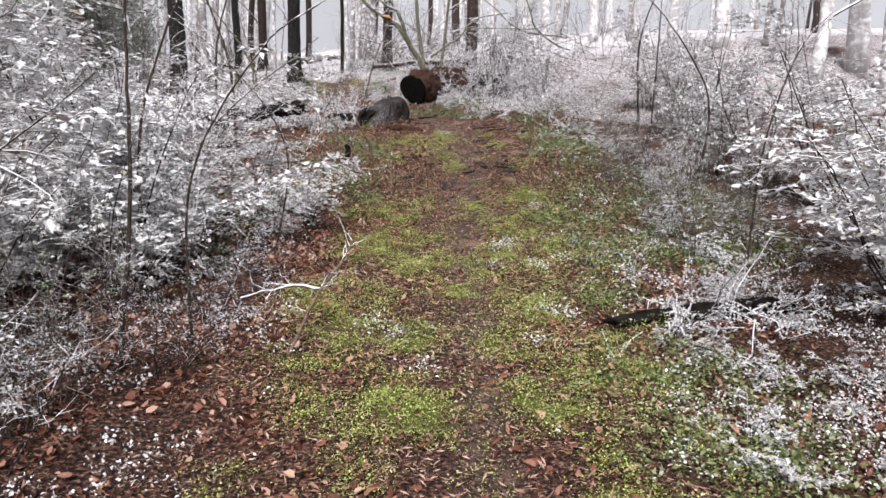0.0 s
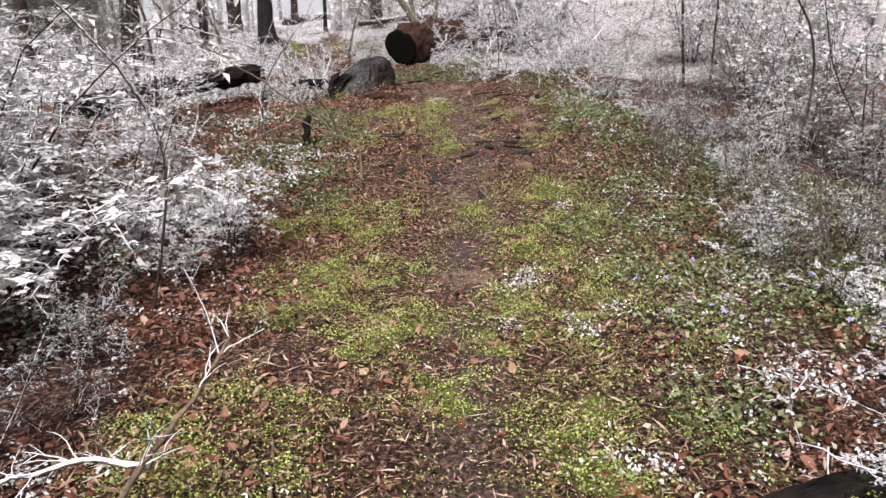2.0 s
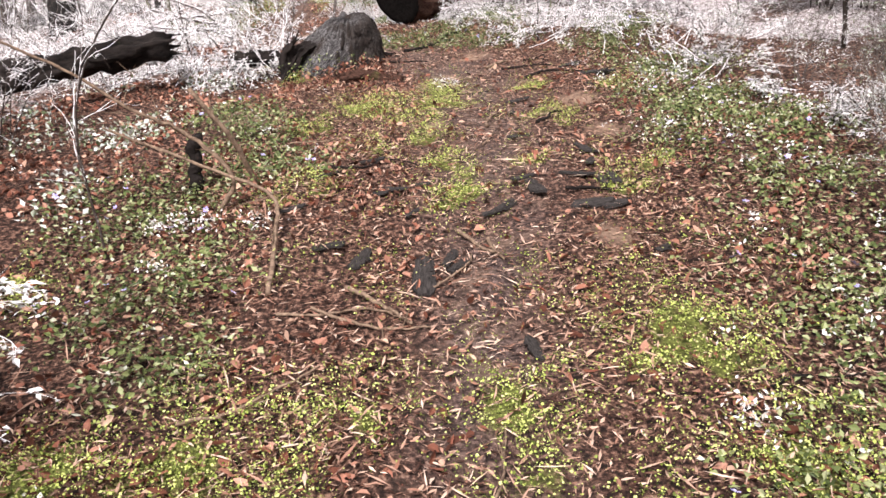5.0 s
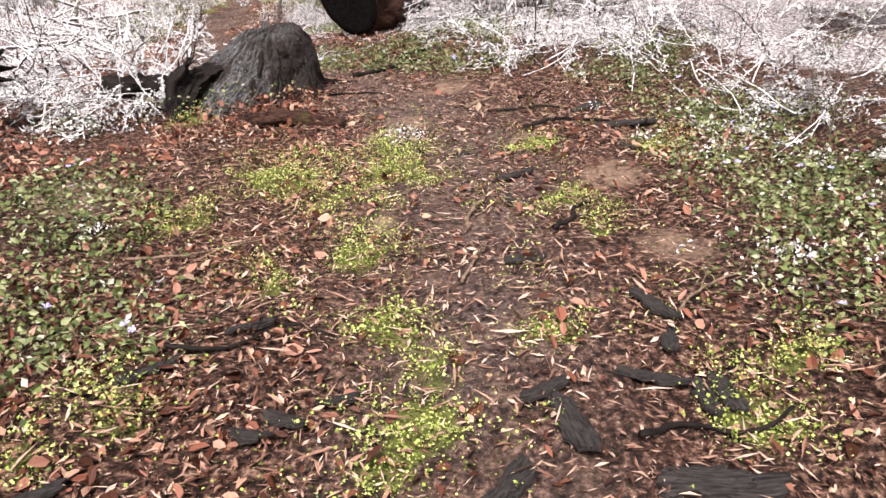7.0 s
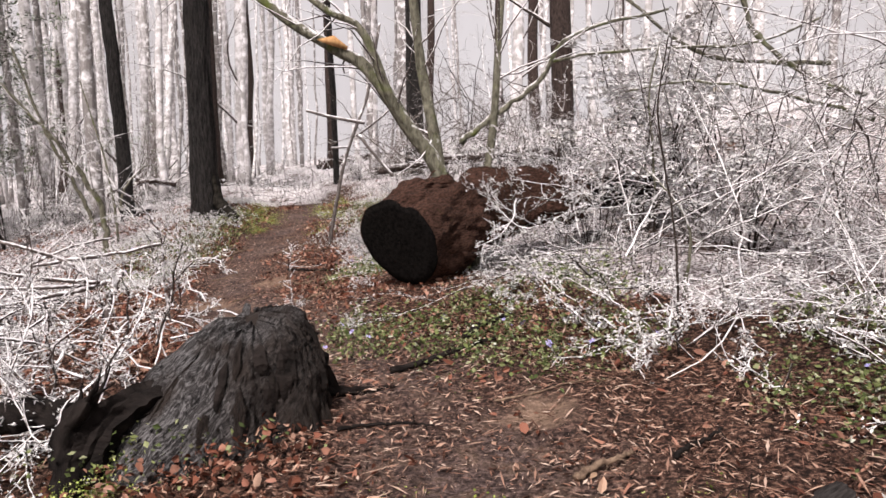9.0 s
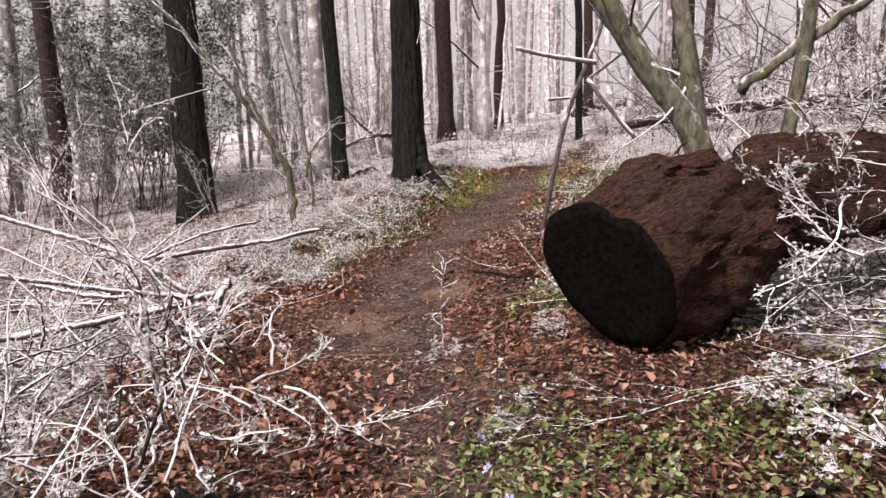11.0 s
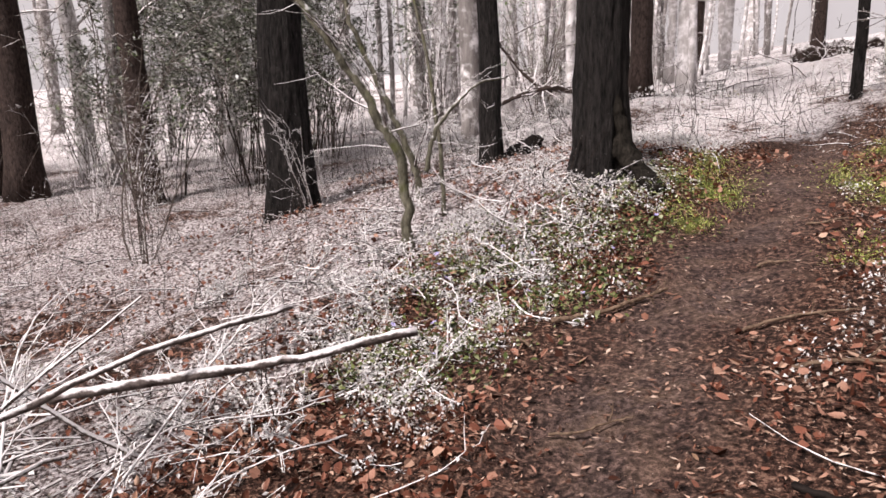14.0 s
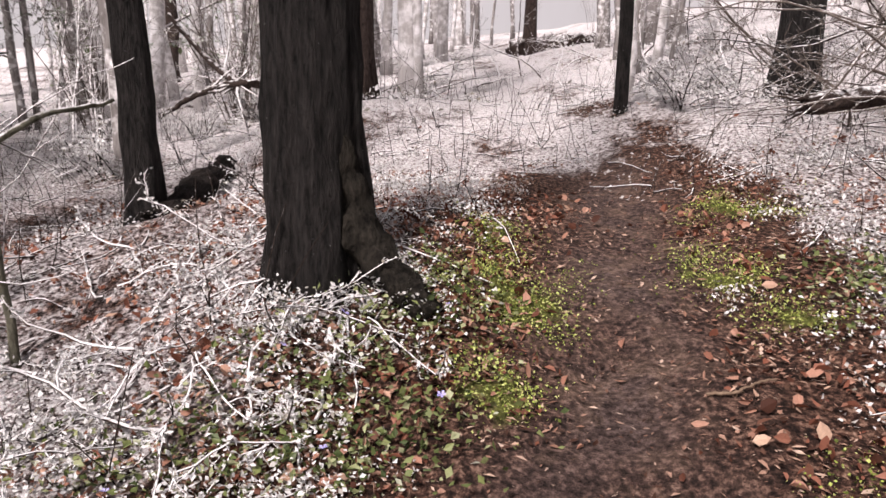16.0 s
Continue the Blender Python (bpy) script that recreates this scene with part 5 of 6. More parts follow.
bare_stem("dead_plant", "small white-rimed dry plant standing on the trail", [on(-1.1, 8.93, -0.01), (-1.12, 8.95, 1.25), (-1.1, 8.95, 1.48)], 0.003, 0.0015, WHITE_TWIG, "", 16, 14, category="plant", twig_len=0.09)
bare_stem("upright_twig", "slim upright twig rising from the brush", [on(1.3, 7.3, -0.02), (1.28, 7.3, 1.6), (1.2, 7.32, 2.2), (1.25, 7.3, 2.6)], 0.007, 0.003, TWIG, "", 3, 15)
for k, (x, y, r0, h0) in enumerate(((-1.9, -2.6, 0.014, 2.3), (-2.2, -3.0, 0.02, 2.6), (-1.7, -0.6, 0.012, 2.2), (-2.6, -1.4, 0.02, 2.8), (-1.55, 2.6, 0.01, 1.6), (-2.9, 3.6, 0.03, 3.0), (-3.3, 4.2, 0.03, 3.2), (2.4, -1.2, 0.015, 2.4), (2.9, 1.2, 0.02, 2.6), (3.1, 3.4, 0.02, 2.8), (3.6, 5.4, 0.03, 3.4))):
    bare_stem("thicket_stem", "slender grey stem standing in the thicket", [on(x, y, -0.05), (x + 0.1 * np.sin(k), y + 0.1, hz(x, y) + h0 * 0.45), (x + 0.5 * np.sin(2 * k + 1), y + 0.2, hz(x, y) + h0 * 0.8), (x + 1.0 * np.sin(2 * k + 1), y + 0.3, hz(x, y) + h0 * 0.95)], r0 * 0.7, 0.004, TWIG, "thicket stems", 10, 60 + k, 7, "shrub", 0.7)


# ---- bark slabs and sticks on the trail ----
def slab_mesh(seed, ln, wd, hi):
    """A ragged curved plate of bark."""
    r = np.random.default_rng(seed)
    n, m = 9, 5
    g = Geo()
    u = np.linspace(-0.5, 0.5, n)
    edge = 1 + 0.2 * r.normal(size=n)
    edge[[0, -1]] *= 0.55
    top, bot = [], []
    for i in range(n):
        for j in range(m):
            w = (j / (m - 1) - 0.5) * edge[i]
            x = u[i] * ln * (1 + 0.06 * r.normal()) + 0.1 * ln * w
            z = hi * (1 - 2.4 * w * w) + 0.12 * hi * r.normal()
            top.append((x, w * wd, z))
            bot.append((x, w * wd, z - hi * 0.8))
    g.add(top + bot, np.array([(i * m + j, (i + 1) * m + j, (i + 1) * m + j + 1, i * m + j + 1) for i in range(n - 1) for j in range(m - 1)]))
    o = n * m
    rim = [i * m for i in range(n)] + [(n - 1) * m + j for j in range(1, m)] + [i * m + m - 1 for i in range(n - 2, -1, -1)] + [j for j in range(m - 2, 0, -1)]
    g.f.append(np.array([(a, b, b + o, a + o) for a, b in zip(rim, rim[1:] + rim[:1])]))
    return g.mesh("bark_slab", SLAB, False)


def bark_slabs():
    r = np.random.default_rng(77)
    kinds = [slab_mesh(300 + k, 1.0, 0.32, 0.07) for k in range(6)]
    # x, y, length, turn in degrees
    rows = ((0.0, 2.17, 0.34, 88), (0.12, 2.31, 0.18, 75), (0.15, 2.24, 0.16, 60), (-0.29, 2.33, 0.2, 70), (-0.44, 2.41, 0.16, 20), (0.61, 2.97, 0.24, 97), (0.56, 3.1, 0.16, 30), (0.39, 2.78, 0.2, 35), (0.92, 2.75, 0.28, -8),
            (1.0, 3.06, 0.16, 85), (1.06, 3.07, 0.17, 92), (0.99, 3.48, 0.2, 110), (0.98, 3.3, 0.14, 70), (0.87, 3.15, 0.2, -30), (-0.23, 3.0, 0.16, -35), (-0.14, 3.05, 0.16, -40), (0.0, 3.14, 0.12, 10), (-0.57, 3.26, 0.14, 30),
            (-0.67, 2.8, 0.15, 30), (-0.05, 2.73, 0.12, 60), (0.43, 2.82, 0.16, 50), (0.88, 2.77, 0.2, -20), (0.65, 3.92, 0.16, 3), (1.44, 5.42, 0.3, -14), (1.58, 5.46, 0.2, 12), (1.37, 5.02, 0.13, 100), (1.36, 5.88, 0.24, 35), (0.68, 4.53, 0.12, 80),
            (-0.17, 0.13, 0.14, 20), (-0.32, 0.08, 0.12, 5), (0.03, 2.24, 0.1, 90), (-0.5, 3.3, 0.1, 50), (-0.29, 3.48, 0.15, 15), (1.1, 2.3, 0.12, 40), (0.5, 5.2, 0.14, 5), (0.75, 4.8, 0.2, 20), (-0.6, 0.3, 0.1, 0), (0.4, 1.6, 0.14, 100))
    for k, (x, y, ln, turn) in enumerate(rows):
        ob = tagged(new("bark_slab", kinds[k % 6]), "dark weathered bark slab lying on the trail", "bark piece", "bark slabs on the trail")
        ob.matrix_world = Matrix.Translation(on(x, y, 0.014)) @ pose(0, 0, 0, r.normal() * 5, r.normal() * 4 - 6, turn) @ Matrix.Diagonal((ln, ln * r.uniform(0.9, 1.3), min(ln, 0.24), 1))


bark_slabs()


def stick(x, y, ln, turn, r0, material, label, seed, bend=0.1, fork=True):
    r = np.random.default_rng(seed)
    c, s = np.cos(radians(turn)), np.sin(radians(turn))
    pts = []
    for t in (-0.5, -0.15, 0.2, 0.5):
        off = bend * ln * r.normal() * 0.5
        px, py = x + c * t * ln - s * off, y + s * t * ln + c * off
        pts.append(on(px, py, r0 * 0.9 + 0.008 + abs(r.normal()) * 0.01))
    ob = bare_stem("stick", label, pts, r0, r0 * 0.5, material, "sticks on the trail", 2 if fork else 0, seed, 7, "stick", ln * 0.3, material)
    return ob


STICKS = ((0.97, 2.93, 0.42, 3, 0.010, 0), (0.74, 6.2, 0.24, 20, 0.016, 1), (-0.22, 1.86, 0.5, -14, 0.008, 1), (-0.35, 1.9, 0.5, 4, 0.007, 1), (0.24, 2.45, 0.28, -55, 0.011, 1), (0.34, 2.38, 0.2, -70, 0.01, 1), (0.15, 2.2, 0.35, 60, 0.006, 1),
          (-0.2, 1.95, 0.4, -45, 0.012, 1), (-0.28, 3.42, 0.5, 8, 0.008, 0), (0.1, 7.4, 0.6, 28, 0.02, 0), (0.35, 7.75, 0.35, 35, 0.022, 0), (1.1, 6.3, 0.3, 40, 0.012, 0), (1.15, 5.5, 0.5, -12, 0.012, 0), (0.9, 4.2, 0.3, 50, 0.012, 0), (0.5, 4.4, 0.3, 70, 0.012, 1),
          (1.0, 5.9, 0.5, -6, 0.01, 0), (0.45, 3.9, 0.35, 70, 0.007, 1), (1.2, 3.55, 0.4, 45, 0.006, 1), (-0.6, 4.2, 0.6, 12, 0.007, 1), (-0.1, 6.6, 0.4, 10, 0.009, 0), (0.6, 6.9, 0.5, 15, 0.006, 1), (-2.55, 11.55, 0.62, 58, 0.014, 1), (-2.0, 12.2, 0.14, 25, 0.008, 1),
          (-1.85, 12.75, 0.22, 20, 0.006, 1), (-1.75, 11.6, 0.45, 18, 0.008, 1), (-1.5, 11.2, 0.4, 30, 0.009, 1), (-1.9, 13.9, 0.3, 8, 0.006, 1), (-1.3, 10.4, 0.5, -10, 0.012, 0), (-1.1, 9.9, 0.6, -25, 0.01, 1), (-0.9, 9.2, 0.5, 15, 0.009, 1), (-1.5, 9.0, 0.4, 10, 0.006, 1),
          (0.1, -1.0, 0.3, 50, 0.006, 1), (-0.3, 0.8, 0.4, -30, 0.007, 1), (0.2, 1.0, 0.4, 80, 0.006, 1), (-0.6, 1.4, 0.5, 20, 0.008, 1), (0.1, -2.4, 0.3, -20, 0.006, 1), (-1.0, -2.6, 0.6, 30, 0.008, 1), (-0.75, -2.2, 0.5, -70, 0.006, 1), (0.3, -3.3, 0.3, 10, 0.005, 1),
          (-0.8, -0.4, 0.5, -25, 0.008, 1), (1.3, 1.3, 0.4, 10, 0.006, 0), (0.25, 8.1, 0.4, 5, 0.008, 1), (-2.9, 11.1, 0.5, -20, 0.012, 1), (-2.2, 10.6, 0.3, 45, 0.006, 1), (-1.7, 9.7, 0.35, 60, 0.006, 1))
for k, (x, y, ln, turn, r0, tone) in enumerate(STICKS):
    stick(x, y, ln, turn, r0, DRY_TWIG if tone else BLACK_ROT, "dry pale stick lying on the trail" if tone else "dark wet stick lying on the trail", 400 + k)


# ---- ground cover ----
def scatter(count, x0, x1, y0, y1, keep, seed):
    """Random places on the ground where keep(x, y) is high; x is the offset from the trail."""
    r = np.random.default_rng(seed)
    y = r.uniform(y0, y1, count)
    d = r.uniform(x0, x1, count)
    x = trail_x(y) + d
    ok = r.uniform(0, 1, count) < keep(x, y, d)
    return np.stack((x[ok], y[ok], height(x[ok], y[ok])), 1), r


def lay(name, at, size, r, material, label, category, up, slim, lift, fold=0.25, full=False):
    g = Geo()
    at = at + np.stack((np.zeros(len(at)), np.zeros(len(at)), lift), 1)
    leaves(g, at, size, r, up, slim, fold, full)
    return lone(name, g, material, label, category, "stuff", False)


def clump(x, y, scale, seed, lo=-0.2):
    return np.clip(0.5 + 0.9 * rough(x, y, scale, seed) - lo, 0, 1)


def bare(x, y, d, floor=0.5):
    """Trodden soil keeps little litter from the log onwards."""
    w = np.interp(y, (5, 8, 10, 15), (0.0, 0.3, 0.42, 0.3))
    return np.clip(np.abs(d) / (w + 1e-3) - 0.25, floor, 1) * np.clip((15.9 - y) / 1.2 + 0.5 * rough(x, y, 3.0, 41), 0.06, 1)


at, r = scatter(120000, -1.6, 1.7, -4.6, 9.0, lambda x, y, d: (0.45 + 0.55 * clump(x, y, 6, 11)) * np.clip(1.5 - np.abs(d) / 2.4, 0, 1) * (1 - 0.8 * spots(x, y, SAND_SPOTS)), 501)
lay("litter_crumbs", at, 0.010 + 0.05 * r.uniform(0, 1, len(at)) ** 2.5, r, NEEDLE, "brown crumbs of bark and broken twigs", "leaf litter", 0.72, 0.12, r.uniform(-0.002, 0.022, len(at)), 0.15)
at, r = scatter(80000, -1.5, 1.4, 8.6, 17.0, lambda x, y, d: (0.35 + 0.65 * clump(x, y, 6, 12)) * bare(x, y, d), 502)
lay("litter_crumbs", at, 0.006 + 0.036 * r.uniform(0, 1, len(at)) ** 2.5, r, NEEDLE, "dark crumbs of bark along the soil trail", "leaf litter", 0.8, 0.2, r.uniform(-0.004, 0.014, len(at)), 0.1)
at, r = scatter(70000, -2.4, 2.2, -5.2, 8.5, lambda x, y, d: clump(x, y, 3.2, 13) * np.clip(0.25 + np.abs(d) * 0.6, 0, 1) * np.where(y > 5.5, 0.5, 1) * np.interp(y, (1.0, 2.5), (1, 0.55)), 503)
lay("leaf_litter", at, 0.014 + 0.05 * r.uniform(0, 1, len(at)) ** 1.8, r, LITTER, "red-brown fallen leaves on the forest floor", "leaf litter", 0.55, 0.24, r.uniform(0.0, 0.022, len(at)), 0.3, True)
at, r = scatter(75000, -1.9, 1.6, 7.5, 17.0, lambda x, y, d: clump(x, y, 3.2, 14) * bare(x, y, d, 0.06) ** 1.5 * np.where(d < 0, 1, 0.5) * np.interp(y, (7, 9, 13, 17), (0.6, 1, 0.8, 0.3)), 504)
lay("leaf_litter", at, 0.012 + 0.044 * r.uniform(0, 1, len(at)) ** 1.8, r, LITTER, "curled red-brown leaves beside the trail", "leaf litter", 0.5, 0.27, r.uniform(0.0, 0.03, len(at)), 0.3, True)


at, r = scatter(12000, -1.7, 0.1, -1.0, 6.2, lambda x, y, d: np.clip(rough(x, y, 2.4, 27) + 0.15, 0, 1) * np.clip(-d * 1.2, 0, 1) * (1 - 0.7 * spots(x, y, MOSS_SPOTS)), 521)
lay("leaf_litter", at, 0.018 + 0.034 * r.uniform(0, 1, len(at)) ** 1.5, r, LITTER, "drifts of curled copper leaves beside the trail", "leaf litter", 0.4, 0.25, r.uniform(0.005, 0.03, len(at)), 0.35, True)
at, r = scatter(16000, -1.8, 1.6, -3.0, 8.2, lambda x, y, d: 0.3 + 0.7 * clump(x, y, 3.5, 28), 522)
lay("dry_straws", at, 0.03 + 0.10 * r.uniform(0, 1, len(at)) ** 2, r, NEEDLE, "thin dry straws and twiglets on the soil", "leaf litter", 0.8, 0.045, r.uniform(0.004, 0.03, len(at)), 0.05)
r = np.random.default_rng(523)
n = 600
at = np.stack((-0.78 + 0.30 * r.normal(size=n), 6.30 + 0.12 * r.normal(size=n)), 1)
at = np.stack((at[:, 0], at[:, 1], height(at[:, 0], at[:, 1])), 1)
lay("leaf_litter", at, r.uniform(0.014, 0.042, n), r, LITTER, "copper leaves heaped at the stump's foot", "leaf litter", 0.4, 0.36, r.uniform(0.0, 0.09, n), 0.35, True)
at[:, 0] -= 0.25
lay("creeping_evergreen", at[:260], r.uniform(0.015, 0.035, 260), r, VINCA, "green sprigs at the stump's foot", "groundcover", 0.4, 0.34, r.uniform(0.03, 0.16, 260))


def moss_keep(x, y, d):
    first = np.clip(1.25 - np.abs(np.abs(d) - 0.7) / 0.6, 0, 1) * np.clip((2.6 - y) / 1.5, 0, 1) * np.clip(rough(x, y, 4.2, 15) * 0.9 + 0.28, 0, 1)
    thin = 0.22 * np.clip(1 - np.abs(d) / 1.7, 0, 1) * (y < 6) * np.clip(rough(x, y, 5.5, 29), 0, 1)
    return np.clip(np.maximum(1.4 * spots(x, y, MOSS_SPOTS) * np.clip(0.85 + 0.7 * rough(x, y, 9, 16), 0.15, 1), np.maximum(first, thin)), 0, 1)


at, r = scatter(1150000, -2.3, 1.4, -4.8, 14.6, moss_keep, 505)
lay("green_groundcover", at, 0.004 + 0.009 * r.uniform(0, 1, len(at)) ** 1.5, r, MOSS, "bright green low groundcover in patches", "groundcover", 0.45, 0.5, r.uniform(0.0, 0.06, len(at)) ** 0.8 * np.clip(0.6 + rough(at[:, 0], at[:, 1], 9, 17), 0.2, 1.3))

VINCA_SPOTS = ((1.4, -0.2, 0.5), (1.2, 0.6, 0.4), (1.7, 0.9, 0.5), (1.75, 1.8, 0.5), (1.9, 2.7, 0.4), (2.05, 3.6, 0.5), (1.9, 4.2, 0.35), (2.0, 4.6, 0.5), (2.2, 5.6, 0.5), (1.3, -1.1, 0.4), (1.0, -1.9, 0.3), (1.9, -0.8, 0.6), (1.2, -3.3, 0.5), (1.0, -4.2, 0.5), (-0.75, 3.42, 0.26), (-1.1, 3.6, 0.4),
               (-1.2, 2.2, 0.4), (-1.0, 1.6, 0.25), (-1.3, 4.6, 0.4), (-1.5, 3.0, 0.5), (1.9, 6.6, 0.4), (2.2, 7.2, 0.4), (-0.45, -2.6, 0.12), (0.45, -3.5, 0.16), (-0.4, 8.0, 0.3), (0.3, 8.0, 0.3), (1.0, 7.6, 0.3), (-0.7, 9.5, 0.25), (-3.0, 12.4, 0.4), (-2.95, 11.7, 0.35), (-3.2, 10.9, 0.4), (-2.95, 13.0, 0.3),
               (-3.4, 11.8, 0.5), (-1.2, 13.4, 0.35), (-1.0, 12.4, 0.35), (-0.3, 10.2, 0.5), (0.0, 7.85, 0.25), (0.9, 8.4, 0.4), (0.2, 7.6, 0.32), (0.55, 7.35, 0.35), (-0.35, 7.75, 0.22), (1.56, 3.6, 0.25), (1.84, 3.8, 0.35), (1.55, 3.3, 0.2), (2.2, 0.3, 0.6), (2.4, 1.3, 0.6), (2.3, -0.6, 0.5), (2.8, -0.3, 0.6), (2.9, 0.8, 0.7), (2.7, 2.3, 0.6), (-0.97, 3.68, 0.25), (-1.13, 4.3, 0.3))
at, r = scatter(520000, -2.4, 3.4, -4.8, 15.5, lambda x, y, d: spots(x, y, VINCA_SPOTS) * (0.35 + 0.65 * clump(x, y, 10, 18)), 506)
lay("creeping_evergreen", at, r.uniform(0.012, 0.038, len(at)), r, VINCA, "dark creeping evergreen with partly rimed leaves", "groundcover", 0.5, 0.34, r.uniform(0.0, 0.10, len(at)))



def clumped(at, r, k, spread):
    """Each place becomes a little tuft of k places."""
    out = np.repeat(at, k, 0)
    return out + r.normal(size=out.shape) * np.array((spread, spread, spread * 0.5))


def rimed_sprigs():
    """Small tufts of rime-covered leaves that stand out on the ground."""
    r = np.random.default_rng(530)
    kinds = []
    for _ in range(4):
        g = Geo()
        at = r.normal(size=(80, 3)) * np.array((0.045, 0.045, 0.018)) + np.array((0, 0, 0.045))
        leaves(g, at, r.uniform(0.007, 0.022, 80), r, 0.25, 0.28, 0.3)
        kinds.append(g.mesh("foliage", RIME_LEAF, False))
    for k, (x, y) in enumerate(((-0.62, -2.60), (-0.77, -2.41), (0.46, -2.18), (0.28, -2.75), (0.60, -2.24), (0.59, -0.88), (0.47, -0.19), (-0.45, -3.09), (0.46, -0.34), (0.33, -0.42), (0.98, 1.08), (0.26, -0.89), (0.63, -1.10), (0.87, -0.81), (1.11, -0.97), (1.27, -0.80), (1.50, -0.81), (1.35, -1.08), (0.17, 5.49), (0.30, 5.52), (1.54, 3.67), (2.15, 5.26), (-1.09, 4.34), (2.25, 4.74), (-1.36, 2.77), (-1.24, 2.78), (-1.09, 2.71), (-0.83, 2.65), (-1.26, 2.39), (-2.60, 11.74), (-1.84, 13.31), (-3.07, 11.85), (-3.09, 12.10), (-3.26, 11.93))):
        ob = thing("rimed_sprig", "small white-rimed leafy sprig on the ground", "plant", group="rimed sprigs")
        tagged(part("foliage", kinds[k % 4], None, ob), kind="stuff")
        ob.matrix_world = Matrix.Translation(on(x, y, 0.0)) @ pose(0, 0, 0, 0, 0, r.uniform(0, 360)) @ Matrix.Scale(r.uniform(0.8, 1.5), 4)


rimed_sprigs()

r = np.random.default_rng(531)
n = 260
at = np.stack((-1.4 + 0.32 * r.normal(size=n), -0.65 + 0.38 * r.normal(size=n)), 1)
at = np.stack((at[:, 0], at[:, 1], height(at[:, 0], at[:, 1])), 1)
lay("leaf_litter", at, r.uniform(0.025, 0.06, n), r, LITTER, "large red-brown leaves heaped under the bush", "leaf litter", 0.4, 0.3, r.uniform(0.01, 0.04, n), 0.25, True)

# violet flowers
at, r = scatter(2600, -2.4, 2.6, -1.5, 13.0, lambda x, y, d: spots(x, y, VINCA_SPOTS) * 0.4, 507)
g = Geo()
for p in at:
    c = p + np.array((0, 0, r.uniform(0.06, 0.13)))
    tilt = r.normal(size=2) * 0.4
    s = r.uniform(0.009, 0.014)
    for k in range(5):
        a = k * 1.2566 + r.uniform(0, 0.2)
        q = [(0, 0), (s * np.cos(a - 0.45), s * np.sin(a - 0.45)), (1.35 * s * np.cos(a), 1.35 * s * np.sin(a)), (s * np.cos(a + 0.45), s * np.sin(a + 0.45))]
        g.add([c + np.array((u, v, 0.35 * np.hypot(u, v) + tilt[0] * u + tilt[1] * v)) for u, v in q], [(0, 1, 2, 3)])
lone("violet_flowers", g, FLOWER, "small violet flowers among creeping evergreen", "flowers", "stuff", False)

# rimed low growth over the banks
at, r = scatter(230000, -6.5, 3.2, 6.2, 20.0, lambda x, y, d: frosty(x, y) * np.clip(1.2 + (d + 3) * 0.2, 0.3, 1) * np.where((d < 0) & (y < 15), 0.45, 1) * np.clip(0.35 + 0.9 * rough(x, y, 7, 19), 0.05, 1), 508)
lay("rimed_groundcover", at, 0.008 + 0.03 * r.uniform(0, 1, len(at)) ** 2, r, RIME_LEAF, "white-rimed low growth over the banks", "groundcover", 0.5, 0.26, r.uniform(0.0, 0.07, len(at)))
at, r = scatter(100000, -3.0, 3.0, -5.0, 6.5, lambda x, y, d: np.clip((np.abs(d) - np.where(d > 0, 0.75, 1.0)) / 0.8, 0, 1) * np.clip(rough(x, y, 3.5, 20) + 0.35, 0, 1) * np.where(d > 0, 1, np.interp(y, (1, 2.5), (0.6, 0.15))) * np.interp(y, (-2.5, -0.5), (1, 0.28)), 509)
at = clumped(at[::5], r, 9, 0.024)
lay("rimed_groundcover", at, r.uniform(0.009, 0.027, len(at)), r, RIME_LEAF, "white-rimed leaves under the thickets", "groundcover", 0.4, 0.32, r.uniform(0.02, 0.09, len(at)))


at, r = scatter(40000, -1.9, -0.42, 10.2, 15.0, lambda x, y, d: np.clip((-d - 0.45) / 0.35, 0, 1) * np.clip(0.55 + rough(x, y, 6.5, 23), 0, 1), 512)
at = clumped(at[::5], r, 7, 0.020)
lay("rimed_groundcover", at, r.uniform(0.006, 0.021, len(at)), r, RIME_LEAF, "white-rimed leafy growth on the trail bank", "groundcover", 0.35, 0.30, r.uniform(0.04, 0.12, len(at)))
at, r = scatter(30000, 0.45, 2.4, 11.0, 15.6, lambda x, y, d: np.clip((d - 0.5) / 0.5, 0, 1) * np.clip(0.5 + rough(x, y, 6.0, 37), 0, 1), 517)
at = clumped(at[::4], r, 6, 0.022)
lay("rimed_groundcover", at, r.uniform(0.007, 0.024, len(at)), r, RIME_LEAF, "white-rimed growth on the upper bank", "groundcover", 0.35, 0.30, r.uniform(0.02, 0.10, len(at)))
at, r = scatter(26000, -5.5, -2.2, -4.5, 6.5, lambda x, y, d: clump(x, y, 2.6, 24), 513)
lay("leaf_litter", at, 0.018 + 0.05 * r.uniform(0, 1, len(at)) ** 1.6, r, LITTER, "brown fallen leaves behind the thickets", "leaf litter", 0.5, 0.36, r.uniform(0.0, 0.03, len(at)), 0.3)
at, r = scatter(30000, -5.5, -2.0, -1.5, 6.5, lambda x, y, d: np.clip(rough(x, y, 3.1, 25), 0, 1), 514)
lay("creeping_evergreen", at, r.uniform(0.02, 0.05, len(at)), r, GREEN_RIME, "rimed low evergreen behind the thickets", "groundcover", 0.4, 0.32, r.uniform(0.0, 0.14, len(at)))


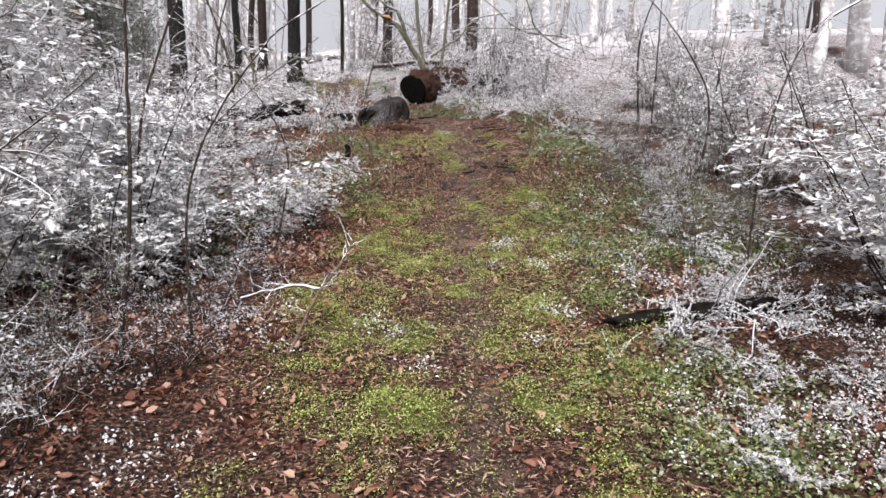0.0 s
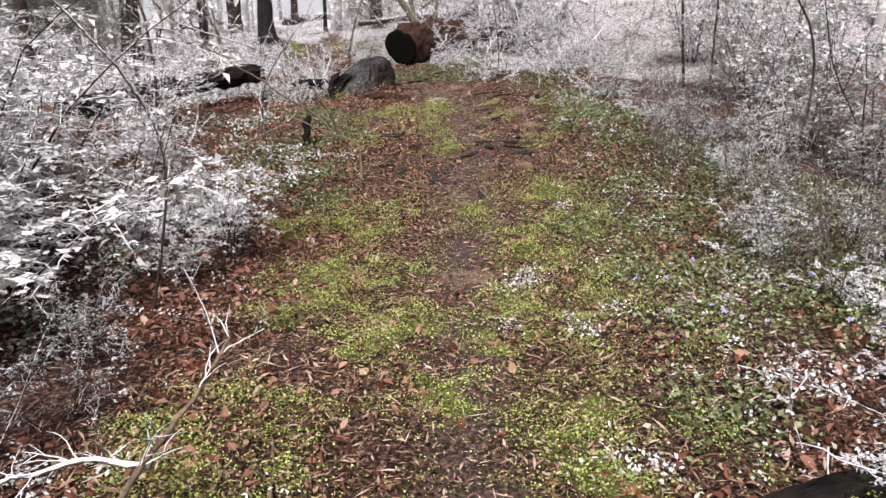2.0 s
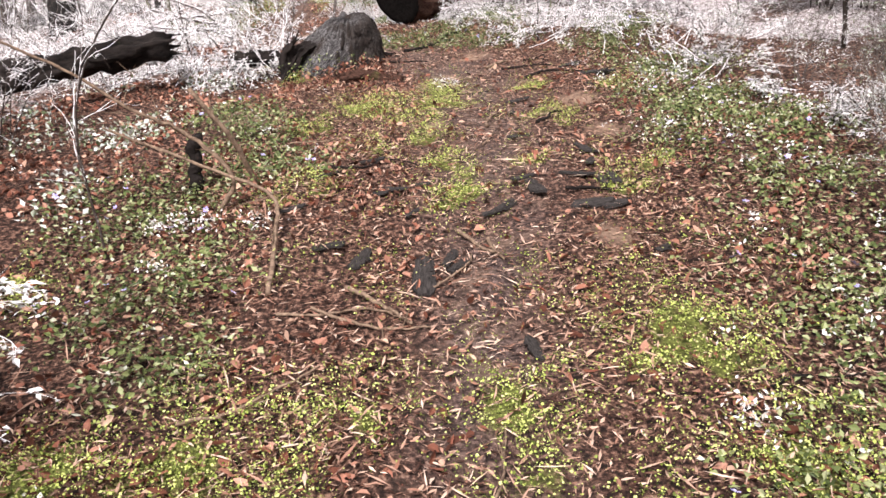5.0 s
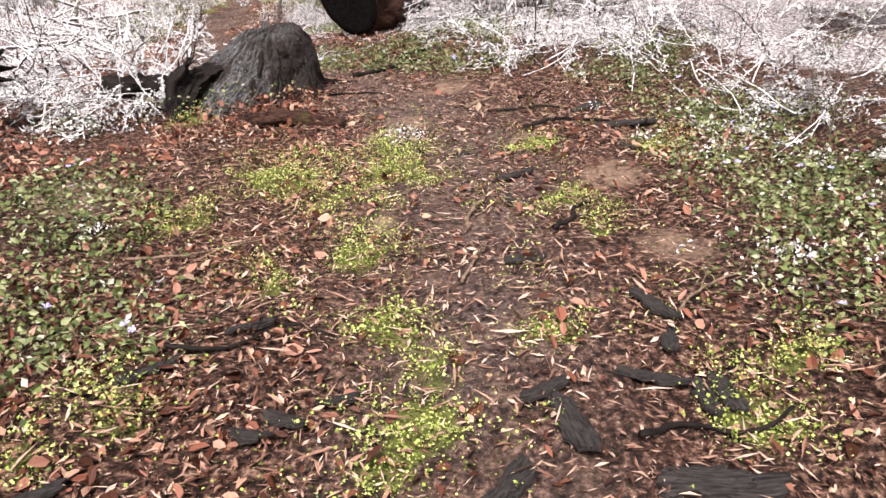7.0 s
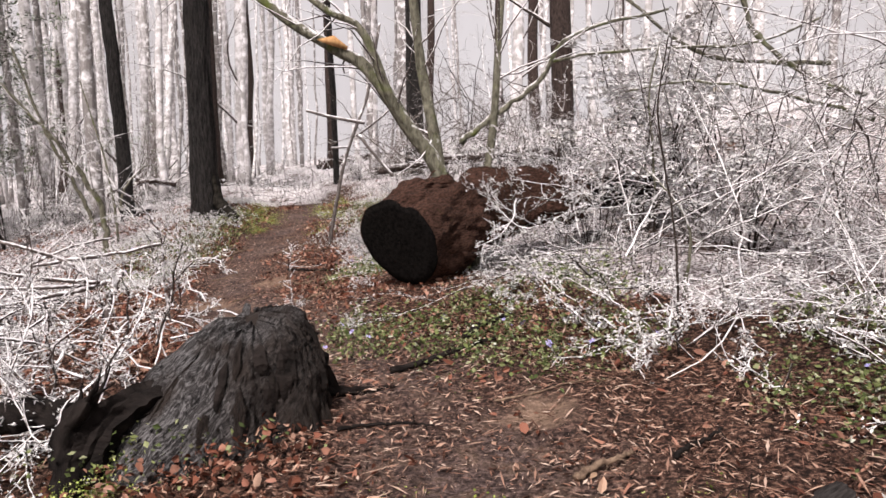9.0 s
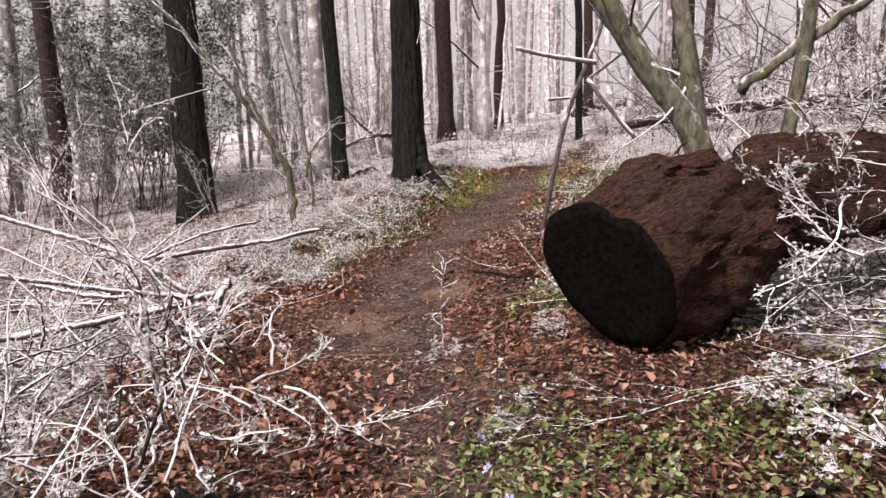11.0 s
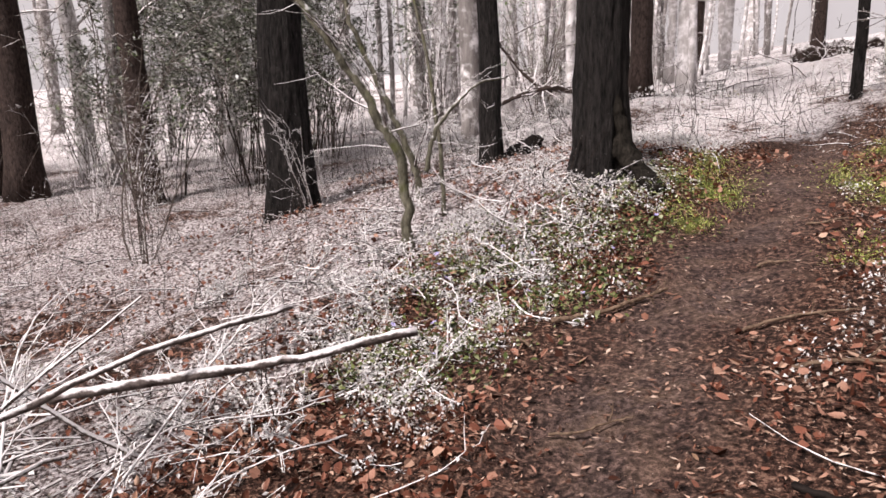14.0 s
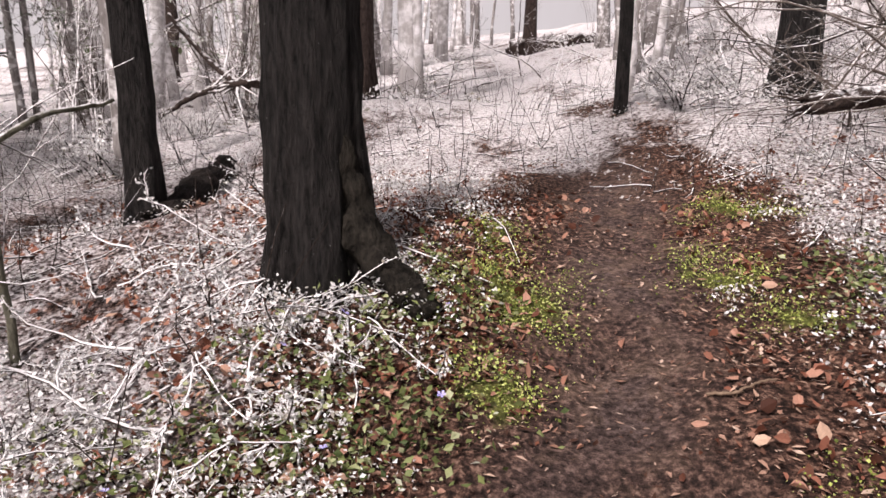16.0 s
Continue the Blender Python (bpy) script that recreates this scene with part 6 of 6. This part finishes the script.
at, r = scatter(24000, -9.0, 7.0, 17.0, 31.0, lambda x, y, d: np.clip(0.4 + rough(x, y, 2.2, 36), 0.1, 1) * np.clip(np.abs(d) - 0.2, 0, 1), 516)
lay("rimed_groundcover", at, r.uniform(0.03, 0.08, len(at)), r, RIME_LEAF, "white-rimed growth high on the slope", "groundcover", 0.3, 0.3, r.uniform(0.0, 0.15, len(at)))
at, r = scatter(13000, -4.5, -0.6, 7.5, 15.0, lambda x, y, d: np.clip(0.35 + rough(x, y, 3.3, 31), 0, 1), 515)
lay("leaf_litter", at, 0.015 + 0.035 * r.uniform(0, 1, len(at)) ** 1.5, r, LITTER, "brown leaves among the rimed growth", "leaf litter", 0.45, 0.36, r.uniform(0.0, 0.05, len(at)), 0.3)


def standing_twigs():
    """Thin rimed stalks and seedlings all over the slope."""
    at, r = scatter(3600, -9.0, 4.0, 6.5, 20.0, lambda x, y, d: frosty(x, y) * 0.8, 510)
    g = Geo()
    for p in at:
        path = curve_path(p, (r.normal() * 0.35, r.normal() * 0.35, 1), r.uniform(0.08, 0.5), r, 3, 0.35)
        tube(g, path, np.linspace(0.0035, 0.0015, 4), 3, cap=False)
    for p in at[:1500]:
        path = curve_path(p + np.array((0, 0, 0.02)), (r.normal(), r.normal(), 0.1), r.uniform(0.15, 0.6), r, 4, 0.3, 0.03)
        tube(g, path, np.linspace(0.006, 0.002, 5), 4, cap=False)
    lone("rimed_stalks", g, TWIG, "thin rimed stalks standing on the slope", "dry stalks", "stuff")


standing_twigs()


# ---- large fallen leaves, each lying by itself ----
def leaf_mesh(seed):
    """An oval curled leaf with a midrib fold."""
    r = np.random.default_rng(seed)
    t = np.linspace(0, 1, 7)
    half = 0.19 * np.sin(np.pi * t ** 0.85) * (1 + 0.12 * r.normal(size=7))
    curl = 0.22 * r.uniform(-0.3, 1) * (t - 0.4) ** 2 * 3
    v = []
    for k in range(7):
        v += [(t[k], half[k], curl[k] + abs(half[k]) * 0.45), (t[k], 0, curl[k]), (t[k], -half[k], curl[k] + abs(half[k]) * r.uniform(0.1, 0.5))]
    g = Geo()
    g.add(v, np.array([(3 * k + j, 3 * k + 3 + j, 3 * k + 4 + j, 3 * k + 1 + j) for k in range(6) for j in range(2)]))
    return g


def leaf_tone():
    m, n, l, b = nodes_of("single_fallen_leaf", 0.5)
    o = n.new("ShaderNodeObjectInfo")
    v = coords(n, l)
    col = ramp_of(n, l, o.outputs["Random"], [(0.0, (0.12, 0.042, 0.026)), (0.35, (0.24, 0.10, 0.062)), (0.6, (0.30, 0.14, 0.088)), (0.85, (0.36, 0.20, 0.13)), (0.97, (0.52, 0.38, 0.25))])
    col = mix_of(n, l, math_of(n, l, "MULTIPLY", noise_of(n, l, v, 9, 5), 0.7), col, (0.08, 0.035, 0.022))
    l.new(col, b.inputs["Base Color"])
    bump_of(n, l, b, noise_of(n, l, v, 14, 3), 0.4, 0.05)
    return m


def single_leaves():
    tone = leaf_tone()
    kinds = [leaf_mesh(700 + k).mesh("leaf", tone) for k in range(6)]
    carpet = thing("leaf_carpet", "scattered large red-brown leaves on the trail edges", "leaf litter")
    at, r = scatter(4200, -1.3, 1.3, -4.4, 10.6, lambda x, y, d: np.clip(0.02 + np.abs(d) * 0.4, 0, 1) * clump(x, y, 2.6, 33) * 0.3, 710)
    for k, p in enumerate(at[:290]):
        ob = part("leaf", kinds[k % 6], None, carpet)
        ob.matrix_basis = Matrix.Translation((p[0], p[1], p[2] + 0.014)) @ pose(0, 0, 0, r.normal() * 16, r.normal() * 16, r.uniform(0, 360)) @ Matrix.Diagonal((ls := r.uniform(0.024, 0.050), ls * r.uniform(0.6, 1.6), ls, 1))


single_leaves()
